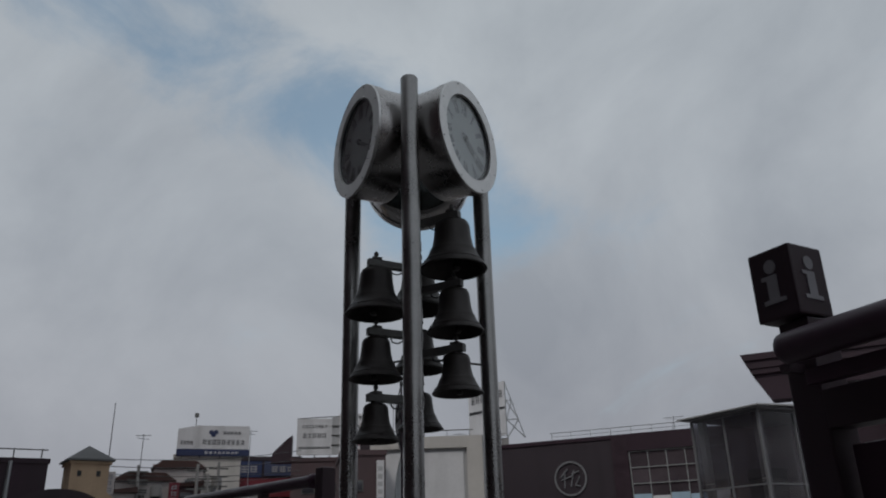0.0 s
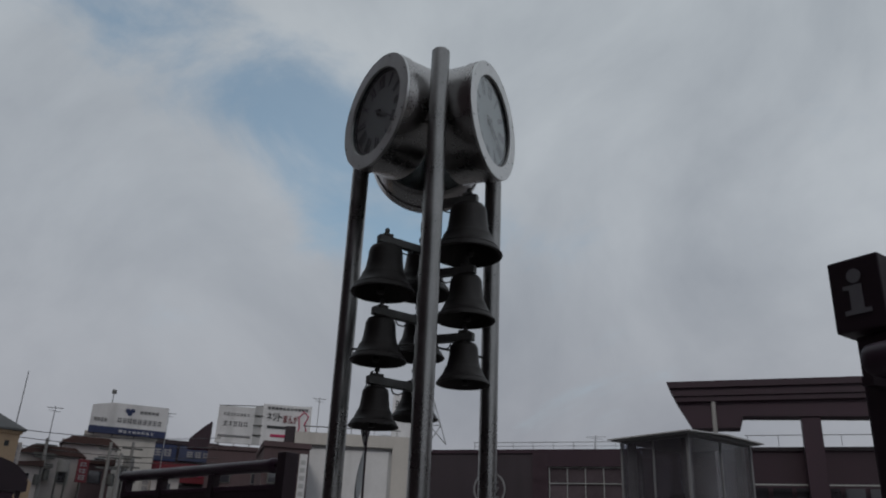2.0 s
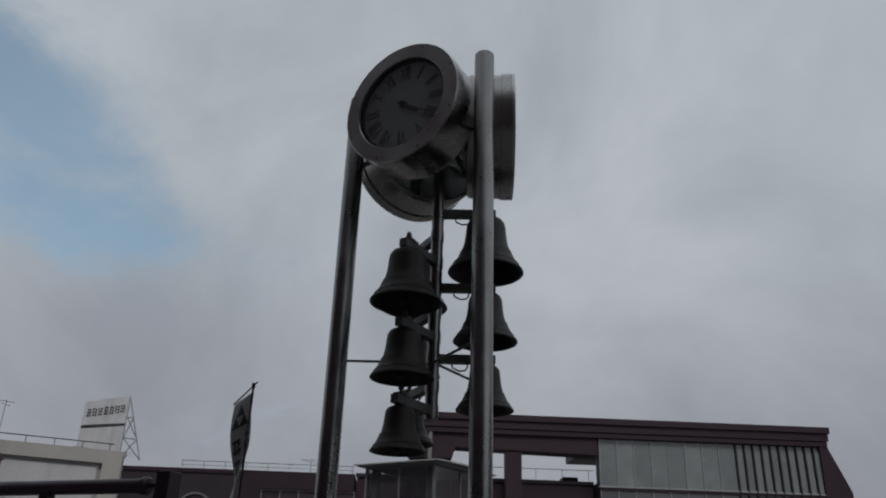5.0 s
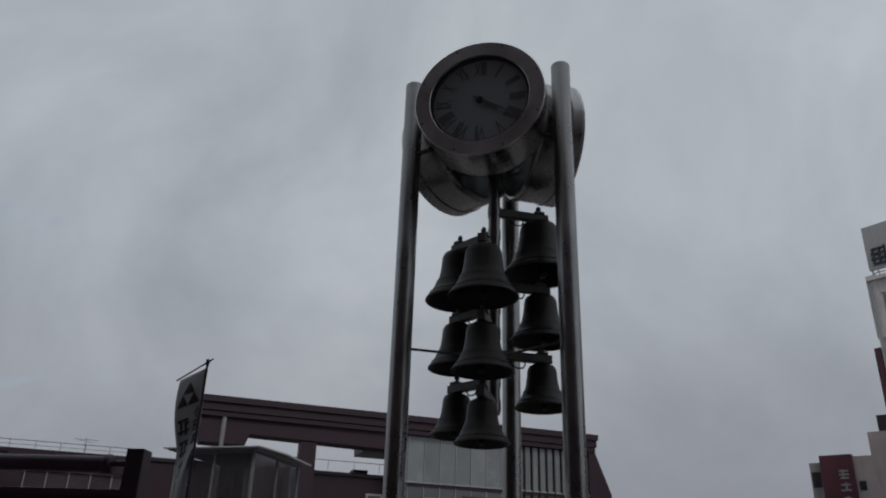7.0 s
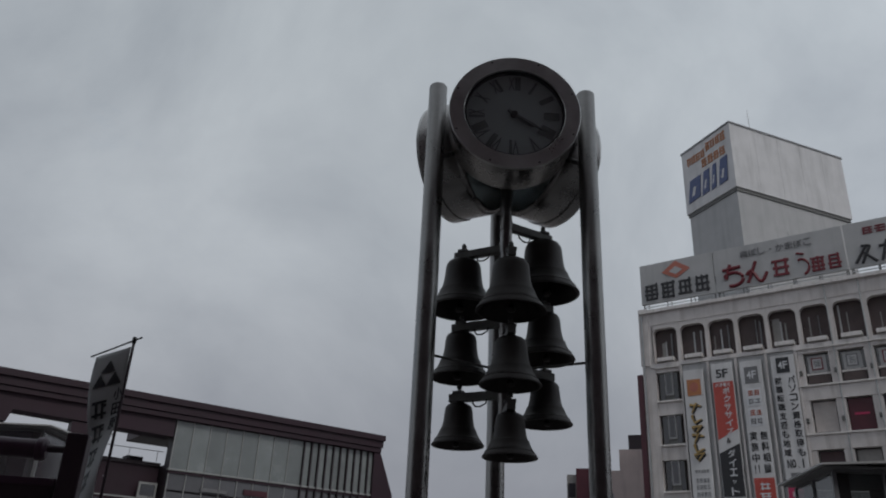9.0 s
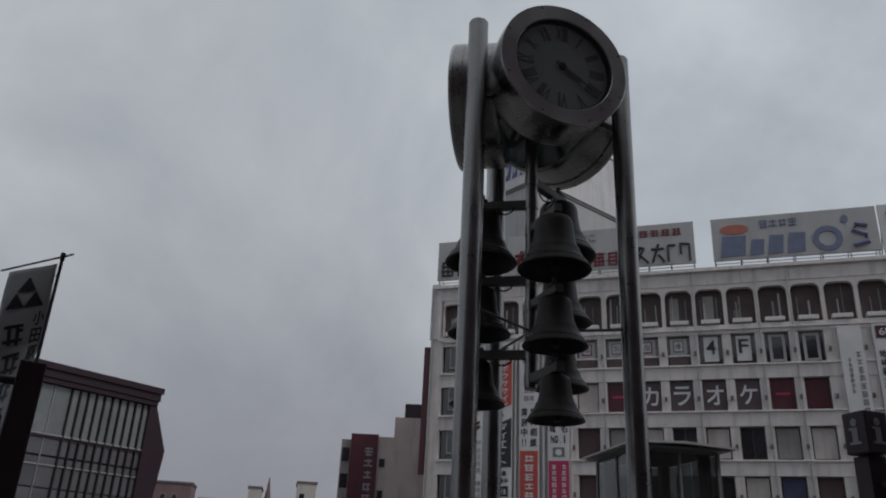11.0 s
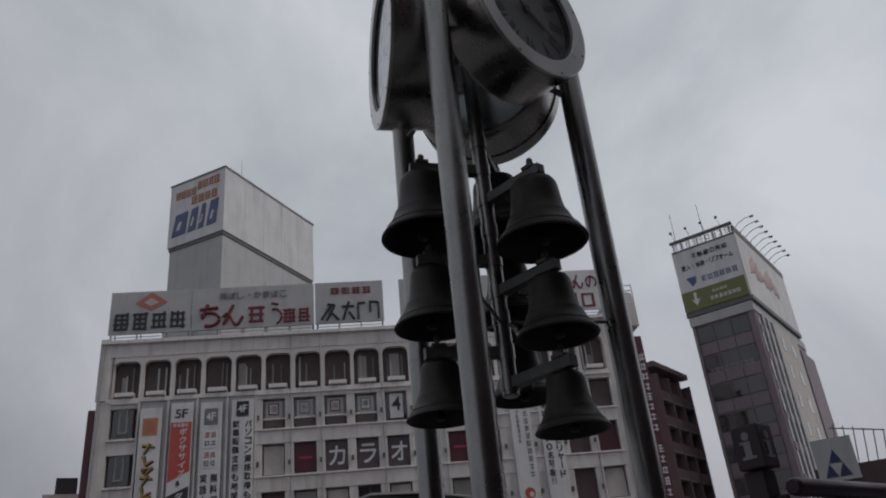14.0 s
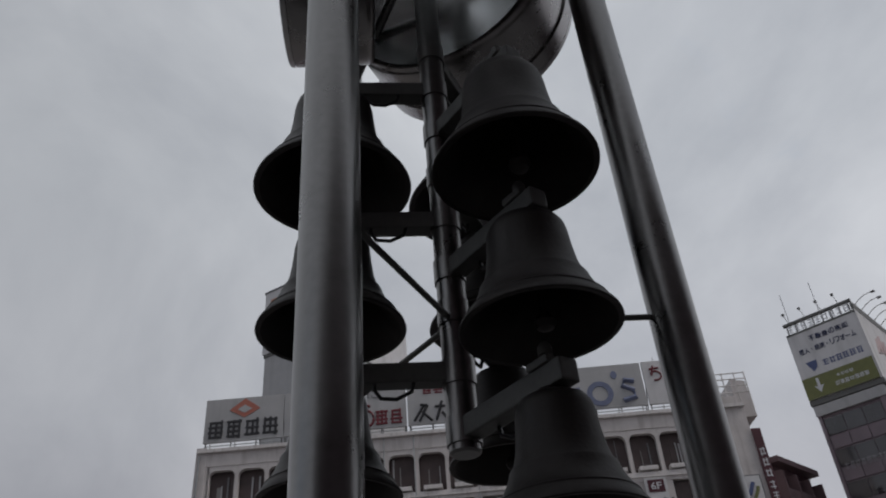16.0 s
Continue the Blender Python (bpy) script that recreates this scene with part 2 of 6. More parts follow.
RECESS = mat("recess_wall", (0.085, 0.065, 0.065), 0.8, 0.0, 0.8, 0.3, 0.1)
WHITE = mat("white_sheet", (0.62, 0.615, 0.63), 0.55, 0.0, 0.5, 0.1, 0.05, stain=0.35)
GREYW = mat("grey_white_sheet", (0.42, 0.42, 0.43), 0.6, 0.0, 0.5, 0.1, 0.05, stain=0.3)
CREAM = mat("cream_wall", (0.50, 0.475, 0.45), 0.75, 0.0, 0.4, 0.1, 0.1, stain=0.4)
CONCRETE = mat("concrete", (0.27, 0.26, 0.255), 0.85, 0.0, 0.6, 0.2, 0.25, stain=0.5)
OCHRE = mat("ochre_render", (0.50, 0.36, 0.24), 0.85, 0.0, 0.7, 0.15, 0.2, stain=0.3)
ROOF_GREY = mat("slate_roof", (0.13, 0.13, 0.13), 0.75, 0.0, 1.0, 0.25, 0.3)
MAROON_SHEET = mat("maroon_sheet", (0.075, 0.016, 0.026), 0.4, 0.0, 1.0, 0.2, 0.0)
RED = mat("red_print", (0.44, 0.07, 0.055), 0.5, 0.0, 2.0, 0.1, 0.0)
REDDARK = mat("dark_red_print", (0.15, 0.014, 0.024), 0.5, 0.0, 2.0, 0.12, 0.0)
PINK = mat("crimson_print", (0.42, 0.03, 0.10), 0.5, 0.0, 2.0, 0.1, 0.0)
ORANGE = mat("orange_print", (0.44, 0.18, 0.075), 0.5, 0.0, 2.0, 0.15, 0.0)
BLUE = mat("blue_print", (0.075, 0.10, 0.22), 0.5, 0.0, 2.0, 0.15, 0.0)
NAVY = mat("navy_print", (0.02, 0.03, 0.09), 0.5, 0.0, 2.0, 0.15, 0.0)
INK = mat("black_print", (0.025, 0.025, 0.03), 0.55, 0.0, 2.0, 0.15, 0.0)
GREYINK = mat("grey_print", (0.17, 0.17, 0.18), 0.55, 0.0, 2.0, 0.15, 0.0)
OLIVE = mat("olive_print", (0.16, 0.17, 0.06), 0.55, 0.0, 2.0, 0.12, 0.0)
GOLD = mat("gold_print", (0.36, 0.24, 0.08), 0.5, 0.0, 2.0, 0.12, 0.0)
PLATE = mat("dull_letter", (0.27, 0.26, 0.28), 0.55, 0.0, 3.0, 0.12, 0.0)
DUSK = mat("dusty_blue_print", (0.045, 0.055, 0.11), 0.5, 0.0, 2.0, 0.15, 0.0)
HOUSE = mat("dim_house_render", (0.48, 0.44, 0.43), 0.85, 0.0, 0.6, 0.2, 0.2, stain=0.5)
BROWN = mat("brown_render", (0.085, 0.055, 0.06), 0.8, 0.0, 0.6, 0.2, 0.2, stain=0.4)
ROOF_BROWN = mat("brown_roof", (0.07, 0.036, 0.032), 0.8, 0.0, 1.0, 0.25, 0.3)
LETTER = mat("pale_letter", (0.62, 0.63, 0.66), 0.5, 0.0, 3.0, 0.08, 0.0)
CLOTH = mat("banner_cloth", (0.45, 0.46, 0.47), 0.85, 0.0, 2.0, 0.1, 0.15, stain=0.15)
MUTED = mat("muted_blue_print", (0.15, 0.175, 0.275), 0.55, 0.0, 2.0, 0.18, 0.0)
LOZENGE = mat("faded_lozenge", (0.42, 0.14, 0.10), 0.5, 0.0, 2.0, 0.12, 0.0)
SHEET = mat("dusky_sheet", (0.085, 0.062, 0.072), 0.4, 0.0, 1.0, 0.2, 0.0)
PINKWALL = mat("dusty_pink_render", (0.46, 0.385, 0.375), 0.8, 0.0, 0.4, 0.14, 0.15, stain=0.5)
SKYPRINT = mat("pale_blue_print", (0.34, 0.46, 0.56), 0.5, 0.0, 2.0, 0.12, 0.0)
GLASS = glass_mat("window_glass", (0.035, 0.035, 0.042))
BAND_GLASS = glass_mat("band_glass", (0.075, 0.06, 0.068), 0.1)
GLASS_WARM = glass_mat("window_glass_blinds", (0.16, 0.15, 0.14), 0.12)
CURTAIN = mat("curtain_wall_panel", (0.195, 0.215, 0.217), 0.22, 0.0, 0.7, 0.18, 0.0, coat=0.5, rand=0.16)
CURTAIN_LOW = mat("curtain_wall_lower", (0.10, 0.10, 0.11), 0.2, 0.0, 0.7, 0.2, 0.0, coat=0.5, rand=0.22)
MULLION = mat("pale_mullion", (0.33, 0.335, 0.335), 0.5, 0.3, 2.0, 0.12, 0.0)
DIMGLASS = clear_mat("dim_pavilion_glass", (0.64, 0.67, 0.67), 0.10, 0.04)
PAVGLASS = clear_mat("pavilion_glass", (0.74, 0.74, 0.77), 0.10, 0.05)
APT = mat("brown_tile_wall", (0.18, 0.115, 0.125), 0.7, 0.0, 0.5, 0.18, 0.1, stain=0.2)
TOWERWALL = mat("grey_violet_panel", (0.20, 0.16, 0.185), 0.5, 0.0, 0.4, 0.15, 0.05, stain=0.2)
GALV = mat("galvanised_pipe", (0.36, 0.37, 0.38), 0.45, 0.6, 3.0, 0.2, 0.0)
PAVING = mat("plaza_paving", (0.17, 0.16, 0.155), 0.85, 0.0, 0.5, 0.2, 0.3, stain=0.2)


# ---- building helpers ----
def link(name, bm, material, parent=None, smooth=False):
    me = bpy.data.meshes.new(name)
    bmesh.ops.recalc_face_normals(bm, faces=bm.faces)
    bm.to_mesh(me)
    bm.free()
    for one in material if isinstance(material, (list, tuple)) else [material]:
        me.materials.append(one)
    if smooth:
        me.shade_smooth()
        me.set_sharp_from_angle(angle=radians(38))
    ob = new(name, me)
    ob.parent = parent
    return ob


def part(name, bm, material, parent, label="", smooth=False):
    ob = link(name, bm, material, parent, smooth)
    return tagged(ob, label) if label else ob


def again(ob, parent, x=0.0, y=0.0, z=0.0, turn=None):
    """Another piece on the same mesh, under the given parent."""
    o = new(ob.name.split(".")[0], ob.data)
    o.parent = parent
    o.matrix_basis = turn or Matrix.Translation((x, y, z))
    return o


def thing(name, label, category, m=None, group="", kind=""):
    e = new(name)
    e.empty_display_size = 0.2
    if m is not None:
        e.matrix_world = m
    return tagged(e, label, category, group, kind)


def add_box(bm, a, b, bevel=0.0):
    r = bmesh.ops.create_cube(bm, size=1)
    for v in r["verts"]:
        v.co = [a[i] if v.co[i] < 0 else b[i] for i in range(3)]
    if bevel:
        edges = list({e for v in r["verts"] for e in v.link_edges})
        bmesh.ops.bevel(bm, geom=edges, offset=bevel, segments=2, affect="EDGES", profile=0.6)
    return bm


def box(a, b, bevel=0.0):
    return add_box(bmesh.new(), a, b, bevel)


def add_rod(bm, a, b, r, r2=None, segments=20):
    a, b = Vector(a), Vector(b)
    turn = (b - a).to_track_quat("Z", "Y").to_matrix().to_4x4()
    bmesh.ops.create_cone(bm, cap_ends=True, segments=segments, radius1=r, radius2=r if r2 is None else r2, depth=(b - a).length,
                          matrix=Matrix.Translation((a + b) / 2) @ turn)
    return bm


def rod(a, b, r, r2=None, segments=20):
    return add_rod(bmesh.new(), a, b, r, r2, segments)


def lathe(profile, segments=40, m=None):
    """Turn (radius, height) pairs round z."""
    bm = bmesh.new()
    rings = []
    for r, z in profile:
        if r < 1e-6:
            rings.append([bm.verts.new((0, 0, z))])
        else:
            rings.append([bm.verts.new((r * math.cos(2 * math.pi * k / segments), r * math.sin(2 * math.pi * k / segments), z)) for k in range(segments)])
    for a, b in zip(rings, rings[1:]):
        for k in range(segments):
            j = (k + 1) % segments
            quad = [a[k % len(a)], a[j % len(a)], b[j % len(b)], b[k % len(b)]]
            face = list(dict.fromkeys(quad))
            if len(face) > 2:
                bm.faces.new(face)
    if m is not None:
        bmesh.ops.transform(bm, matrix=m, verts=bm.verts)
    return bm


def tube(points, r, segments=8):
    bm = bmesh.new()
    pts = [Vector(p) for p in points]
    rings = []
    for k, p in enumerate(pts):
        d = (pts[min(k + 1, len(pts) - 1)] - pts[max(k - 1, 0)]).normalized()
        q = d.to_track_quat("Z", "Y")
        rings.append([bm.verts.new(p + q @ Vector((r * math.cos(2 * math.pi * i / segments), r * math.sin(2 * math.pi * i / segments), 0))) for i in range(segments)])
    for a, b in zip(rings, rings[1:]):
        for i in range(segments):
            bm.faces.new([a[i], a[(i + 1) % segments], b[(i + 1) % segments], b[i]])
    bm.faces.new(rings[0])
    bm.faces.new(rings[-1])
    return bm


def slab(outline, y0, y1):
    """A plate from an outline in x and z, from depth y0 to y1."""
    bm = bmesh.new()
    front = [bm.verts.new((x, y0, z)) for x, z in outline]
    back = [bm.verts.new((x, y1, z)) for x, z in outline]
    bm.faces.new(front)
    bm.faces.new(back[::-1])
    for k in range(len(outline)):
        j = (k + 1) % len(outline)
        bm.faces.new([front[k], front[j], back[j], back[k]])
    return bm


def disc(cx, cz, rx, rz, n=24):
    return [(cx + rx * math.cos(2 * math.pi * k / n), cz + rz * math.sin(2 * math.pi * k / n)) for k in range(n)]


# Words, all turned into meshes in one go, standing in x and z and facing -y.
WORDS = sorted(set("カラオケ4F個別指導5No.1無料相談実施中!生命保険パソンコ資格取得も就職転支援地域ボクサイズダエット梅ぼし・かまこ会員募集ネんが小田原ビリヤード最大70名能可IVX不動産の売却購入相続フォームゼミナール&6"))
GLYPHS = {}


def make_words():
    holders = {}
    for w in WORDS:
        c = bpy.data.curves.new("word", "FONT")
        c.body, c.size, c.align_x, c.align_y, c.extrude, c.resolution_u = w, 1.0, "CENTER", "CENTER", 0.02, 3
        c.offset = 0.012
        holders[w] = new("word", c)
    deps = bpy.context.evaluated_depsgraph_get()
    for w, ob in holders.items():
        me = bpy.data.meshes.new_from_object(ob.evaluated_get(deps))
        xs = np.array([v.co[:2] for v in me.vertices])
        lo, hi = xs.min(0), xs.max(0)
        GLYPHS[w] = (me, (lo + hi) / 2, hi - lo)
    for ob in holders.values():
        c = ob.data
        bpy.data.objects.remove(ob)
        bpy.data.curves.remove(c)


make_words()
INKED = {}


def word(w, x, y, z, high, material, parent, wide=None, name="character"):
    """One word or sign centred at x, z on a face at depth y, of the given height (and width)."""
    if len(w) > 1:
        cell = (wide or 0.9 * high * len(w)) / len(w)
        for k, c in enumerate(w):
            tall = {"・": 0.2, ".": 0.16, "ー": 0.12}.get(c, 0.9)
            word(c, x - cell * (len(w) / 2 - k - 0.5), y, z - (0.4 * high if c == "." else 0), high * tall, material, parent, cell * (0.25 if c in "・." else 0.3 if c in "1!I" else 0.86), name)
        return
    me0, mid, size = GLYPHS[w]
    key = (w, material.name)
    if key not in INKED:
        me = me0.copy()
        me.name = name
        me.transform(Matrix.Rotation(math.pi / 2, 4, "X") @ Matrix.Translation((-mid[0], -mid[1], 0)))
        me.materials.clear()
        me.materials.append(material)
        INKED[key] = me
    ob = new(name, INKED[key])
    ob.parent = parent
    k = high / size[1]
    kx = wide / size[0] if wide else k
    ob.matrix_basis = Matrix.Translation((x, y, z)) @ Matrix.Diagonal((kx, 1, k, 1))
    return ob


def column(words, x, y, top, cell, material, parent, wide=None):
    """Words set one under the other."""
    for k, w in enumerate(words):
        if w == "ー":
            tall = wide or cell * 0.8
            part("character", box((x - 0.07 * tall, y - 0.02, top - cell * (k + 0.9)), (x + 0.07 * tall, y + 0.02, top - cell * (k + 0.1))), material, parent)
            continue
        small = w in "・ッ&"
        word(w, x, y, top - cell * (k + 0.5), cell * (0.3 if small else 0.82), material, parent, wide * (0.5 if small else 1) if wide else None)


RNG = random.Random(4)


def brush_mark(x, z, w, h, kind, y, material, parent):
    """A trade name's rounded mark as a plain brushed shape: a bar, a stem and a bow, in four mixes."""
    bow = [(x + w * (0.5 + 0.42 * math.cos(t)), y, z + h * (0.32 + 0.30 * math.sin(t))) for t in np.linspace(2.6, -2.0, 11)]
    hook = [(x + w * (0.5 + 0.40 * math.cos(t)), y, z + h * (0.36 + 0.34 * math.sin(t))) for t in np.linspace(2.0, -1.3, 9)]
    wave = [(x + w * (0.08 + 0.84 * t), y, z + h * (0.3 + 0.28 * math.sin(6.3 * t + 0.4))) for t in np.linspace(0, 1, 11)]
    loop = [(x + w * (0.5 + 0.42 * math.cos(t)), y, z + h * (0.45 + 0.40 * math.sin(t))) for t in np.linspace(4.4, -0.9, 13)]
    r = 0.075 * min(w, h)
    bar = lambda a, b: [(x + w * a[0], y, z + h * a[1]), (x + w * b[0], y, z + h * b[1])]  # noqa: E731
    mixes = ((bow, bar((0.1, 0.78), (0.85, 0.84)), bar((0.42, 1.0), (0.2, 0.35))), (wave, bar((0.5, 0.98), (0.1, 0.05))),
             (hook, bar((0.3, 0.98), (0.7, 0.9))), (loop, bar((0.5, 0.85), (0.35, 0.2))))
    for line in mixes[kind]:
        part("brush_character", tube(line, r, 6), material, parent)


def add_bars(bm, x0, z0, w, h, y0, y1, across=3, upright=2):
    """A sign too far to read, or a trade name, as plain bars filling its cell."""
    t = min(w, h) * 0.16
    for k in range(across):
        z = z0 + h * (k + 0.5) / across
        inset = w * RNG.uniform(0.0, 0.14)
        add_box(bm, (x0 + inset, y0, z - t / 2), (x0 + w - inset * RNG.uniform(0, 1), y1, z + t / 2))
    for k in range(upright):
        x = x0 + w * (k + 0.5 + RNG.uniform(-0.15, 0.15)) / upright
        add_box(bm, (x - t / 2, y0 - 0.004, z0 + h * RNG.uniform(0, 0.2)), (x + t / 2, y1, z0 + h * RNG.uniform(0.85, 1.0)))


def bars_row(x, z, w, h, n, y, material, parent, thick=0.05, full=False):
    cell = w / n
    for k in range(n):
        if full:
            # large signs: every bar is a piece of its own
            cx, cw, t = x + cell * (k + 0.06), cell * 0.88, min(cell, h) * 0.13
            rows, ups = RNG.choice((3, 4)), RNG.choice((2, 3))
            for r in range(rows):
                zz, inset = z + h * (r + 0.5) / rows, cw * RNG.uniform(0.0, 0.12)
                part("stroke", box((cx + inset, y - thick, zz - t / 2), (cx + cw - inset, y, zz + t / 2), t * 0.2), material, parent)
            for r in range(ups):
                xx = cx + cw * (r + 0.5 + RNG.uniform(-0.12, 0.12)) / ups
                part("stroke", box((xx - t / 2, y - thick - 0.004, z + h * RNG.uniform(0, 0.2)), (xx + t / 2, y, z + h * RNG.uniform(0.85, 1.0)), t * 0.2), material, parent)
            continue
        bm = bmesh.new()
        add_bars(bm, x + cell * k + cell * 0.07, z, cell * 0.86, h, y - thick, y, RNG.choice((2, 3, 3)), RNG.choice((1, 2)))
        part("character", bm, material, parent)


def bars_column(x, top, w, h, n, y, material, parent, thick=0.05, m=None):
    cell = h / n
    for k in range(n):
        bm = bmesh.new()
        add_bars(bm, x, top - cell * (k + 1) + cell * 0.09, w, cell * 0.82, y - thick, y, RNG.choice((2, 3)), RNG.choice((1, 2)))
        o = part("character", bm, material, parent)
        if m is not None:
            o.matrix_basis = m


def turned(x, y, z, degrees):
    return pose(x, y, z, 0, 0, degrees)


# the square is a raised deck: the town to the west stands on lower ground
TOWN_EYE, TOWN_TURN, TOWN_FALL = (5.3, -3.8), -0.0165, 0.028


def town(x, y, z, degrees):
    """A pose in the town west of the square, on its falling ground."""
    far = math.hypot(x - TOWN_EYE[0], y - TOWN_EYE[1])
    at = Matrix.Translation((*TOWN_EYE, 0.2 - TOWN_FALL * far))
    return at @ Matrix.Rotation(TOWN_TURN, 4, "Z") @ turned(x - TOWN_EYE[0], y - TOWN_EYE[1], z, degrees)


def out(angle, r, z=0.0):
    return Vector((r * math.cos(radians(angle)), r * math.sin(radians(angle)), z))


# ---- ground ----
bm = bmesh.new()
bmesh.ops.create_grid(bm, x_segments=24, y_segments=24, size=1500)
tagged(link("ground", bm, PAVING), "dark grey stone paving of a wide station square", "ground", kind="structure")
# added unseen walls close the square behind the camera and darken steel and dial reflections
for name, a, b in (("wall_south", (-56, -24, 0), (40, -21, 45)), ("wall_east", (38, -29, 0), (40, 8, 12))):
    bm = bmesh.new()
    add_box(bm, a, b)
    tagged(link(name, bm, BROWN), "plain dark brown unseen wall, added to darken reflections", "wall", kind="structure")

# ---- clock tower ----
POLE_R, POLE_TOP, RING = 0.0825, 6.165, 0.78
DRUM_Z, DRUM_R, DRUM_OUT, DRUM_BACK = 5.76, 0.573, 0.66, 0.24
tower = thing("clock_tower", "tall steel clock tower with three round clock faces", "clock tower")
pole0 = None
for a in (-30, 90, 210):
    p = out(a, RING)
    if pole0 is None:
        prof = [(0, 0), (0.17, 0), (0.17, 0.02), (POLE_R, 0.021), (POLE_R, POLE_TOP - 0.012), (POLE_R - 0.008, POLE_TOP), (POLE_R - 0.02, POLE_TOP + 0.004), (0, POLE_TOP + 0.006)]
        pole0 = part("pole", lathe(prof, 40), STEEL, tower, "weathered round steel pole", True)
        pole0.location = p
    else:
        again(pole0, tower, *p)

post = part("centre_post", lathe([(0, 3.157), (0.044, 3.157), (0.052, 3.165), (0.052, 5.9), (0, 5.9)], 28), STEEL, tower, "slim steel post carrying the bell arms", True)

drum_ob = None
for a in (-90, 30, 150):
    turn = Matrix.Translation((0, 0, DRUM_Z)) @ Matrix.Rotation(radians(a), 4, "Z") @ Matrix.Rotation(radians(90), 4, "Y")
    # local z runs out of the face; local -x is up
    if drum_ob is None:
        R, L0, L1 = DRUM_R, DRUM_BACK, DRUM_OUT
        prof = [(R - 0.05, L0 - 0.001), (R - 0.035, L0 + 0.003), (R - 0.022, L0 + 0.012), (R - 0.014, L0 + 0.028), (R - 0.012, L0 + 0.045), (R - 0.012, L1 - 0.12), (R, L1 - 0.118), (R, L1 - 0.03), (R - 0.004, L1 - 0.03)]
        drum_ob = part("clock_drum", lathe(prof, 72), BRUSHED, tower, "brushed steel drum housing a clock", True)
        drum_ob.matrix_basis = turn
        prof = [(R - 0.004, L1 - 0.03), (R, L1 - 0.026), (R, L1 - 0.004), (R - 0.005, L1), (R - 0.13, L1), (R - 0.134, L1 - 0.004), (R - 0.136, L1 - 0.045)]
        part("bezel", lathe(prof, 72), BEZEL, drum_ob, "pale dull steel rim", True)
        part("rim_seal", lathe([(R - 0.136, L1 - 0.045), (R - 0.136, L1 - 0.022), (R - 0.152, L1 - 0.022), (R - 0.154, L1 - 0.065)], 72), BLACK, drum_ob, "thin black seal", True)
        part("dial", lathe([(0, L1 - 0.06), (R - 0.15, L1 - 0.06)], 72), DIAL, drum_ob, "grey glossy dial", True)
        face = Matrix.Rotation(radians(-90), 4, "Z")
        for h, w in enumerate(("XII", "I", "II", "III", "IIII", "V", "VI", "VII", "VIII", "IX", "X", "XI")):
            wide = {"I": 0.026, "V": 0.062, "X": 0.060}
            x = -sum(wide[c] for c in w) / 2
            for c in w:
                if (c, "dial") not in INKED:
                    me0, mid, size = GLYPHS[c]
                    me = me0.copy()
                    me.name = "numeral"
                    me.materials.clear()
                    me.materials.append(NUMERAL)
                    me.transform(Matrix.Diagonal((wide[c] * 0.92 / size[0], 0.14 / size[1], 0.12, 1)) @ Matrix.Translation((-mid[0], -mid[1], 0)))
                    INKED[(c, "dial")] = me
                o = new("numeral", INKED[(c, "dial")])
                o.parent = drum_ob
                o.matrix_basis = Matrix.Translation((0, 0, L1 - 0.0585)) @ Matrix.Rotation(radians(90), 4, "Z") @ Matrix.Rotation(radians(-30 * h), 4, "Z") @ Matrix.Translation((x + wide[c] / 2, 0.328, 0))
                x += wide[c]
        for name, deg, long, wid, lift in (("hour_hand", 128, 0.20, 0.020, 0.050), ("minute_hand", 122, 0.33, 0.012, 0.042)):
            bm = bmesh.new()
            pts = [(-wid * 0.7, -0.07), (wid * 0.7, -0.07), (wid, long * 0.55), (wid * 0.25, long), (-wid * 0.25, long), (-wid, long * 0.55)]
            lo = [bm.verts.new((x, y, 0)) for x, y in pts]
            hi = [bm.verts.new((x, y, 0.006)) for x, y in pts]
            bm.faces.new(lo), bm.faces.new(hi)
            for k in range(6):
                bm.faces.new([lo[k], lo[(k + 1) % 6], hi[(k + 1) % 6], hi[k]])
            o = part(name, bm, HAND, drum_ob)
            o.matrix_basis = Matrix.Translation((0, 0, L1 - lift)) @ Matrix.Rotation(radians(90), 4, "Z") @ Matrix.Rotation(radians(-deg), 4, "Z")
        cover = part("cover_glass", lathe([(0, L1 - 0.030), (R - 0.152, L1 - 0.030)], 72), DIALGLASS, drum_ob, "clear glass cover", True)
        cover.visible_shadow = False
        part("hub", lathe([(0, L1 - 0.034), (0.03, L1 - 0.035), (0.034, L1 - 0.058)], 24), BLACK, drum_ob, smooth=True)
        part("back_plate", lathe([(0, L0 - 0.002), (R - 0.05, L0 - 0.001)], 72), MIRROR, drum_ob, "flat polished back plate", True)
        for k in range(8):
            ang = radians(22.5 + 45 * k)
            part("screw", lathe([(0, L1 + 0.004), (0.008, L1 + 0.003), (0.010, L1 - 0.002)], 10, Matrix.Translation((math.cos(ang) * (R - 0.03), math.sin(ang) * (R - 0.03), 0))), BLACK, drum_ob)
    else:
        o = again(drum_ob, tower, turn=turn)
        for child in drum_ob.children:
            again(child, o, turn=child.matrix_basis.copy())
    # a bracket ties each drum to the post, and a slanting strut holds it to the poles
    part("bracket", rod(out(a, 0.04, DRUM_Z + 0.22), out(a, DRUM_BACK, DRUM_Z + 0.22), 0.03), STEEL, tower, smooth=True)
for a in (-30, 90, 210):
    part("strut", rod(out(a, 0.05, 5.84), out(a, RING - 0.05, 5.44), 0.024), STEEL, tower, "slanting steel strut", True)
    part("tie_rod", rod(out(a, 0.05, 3.63), out(a, RING - 0.07, 3.63), 0.011, segments=10), IRON, tower, "thin tie rod", True)

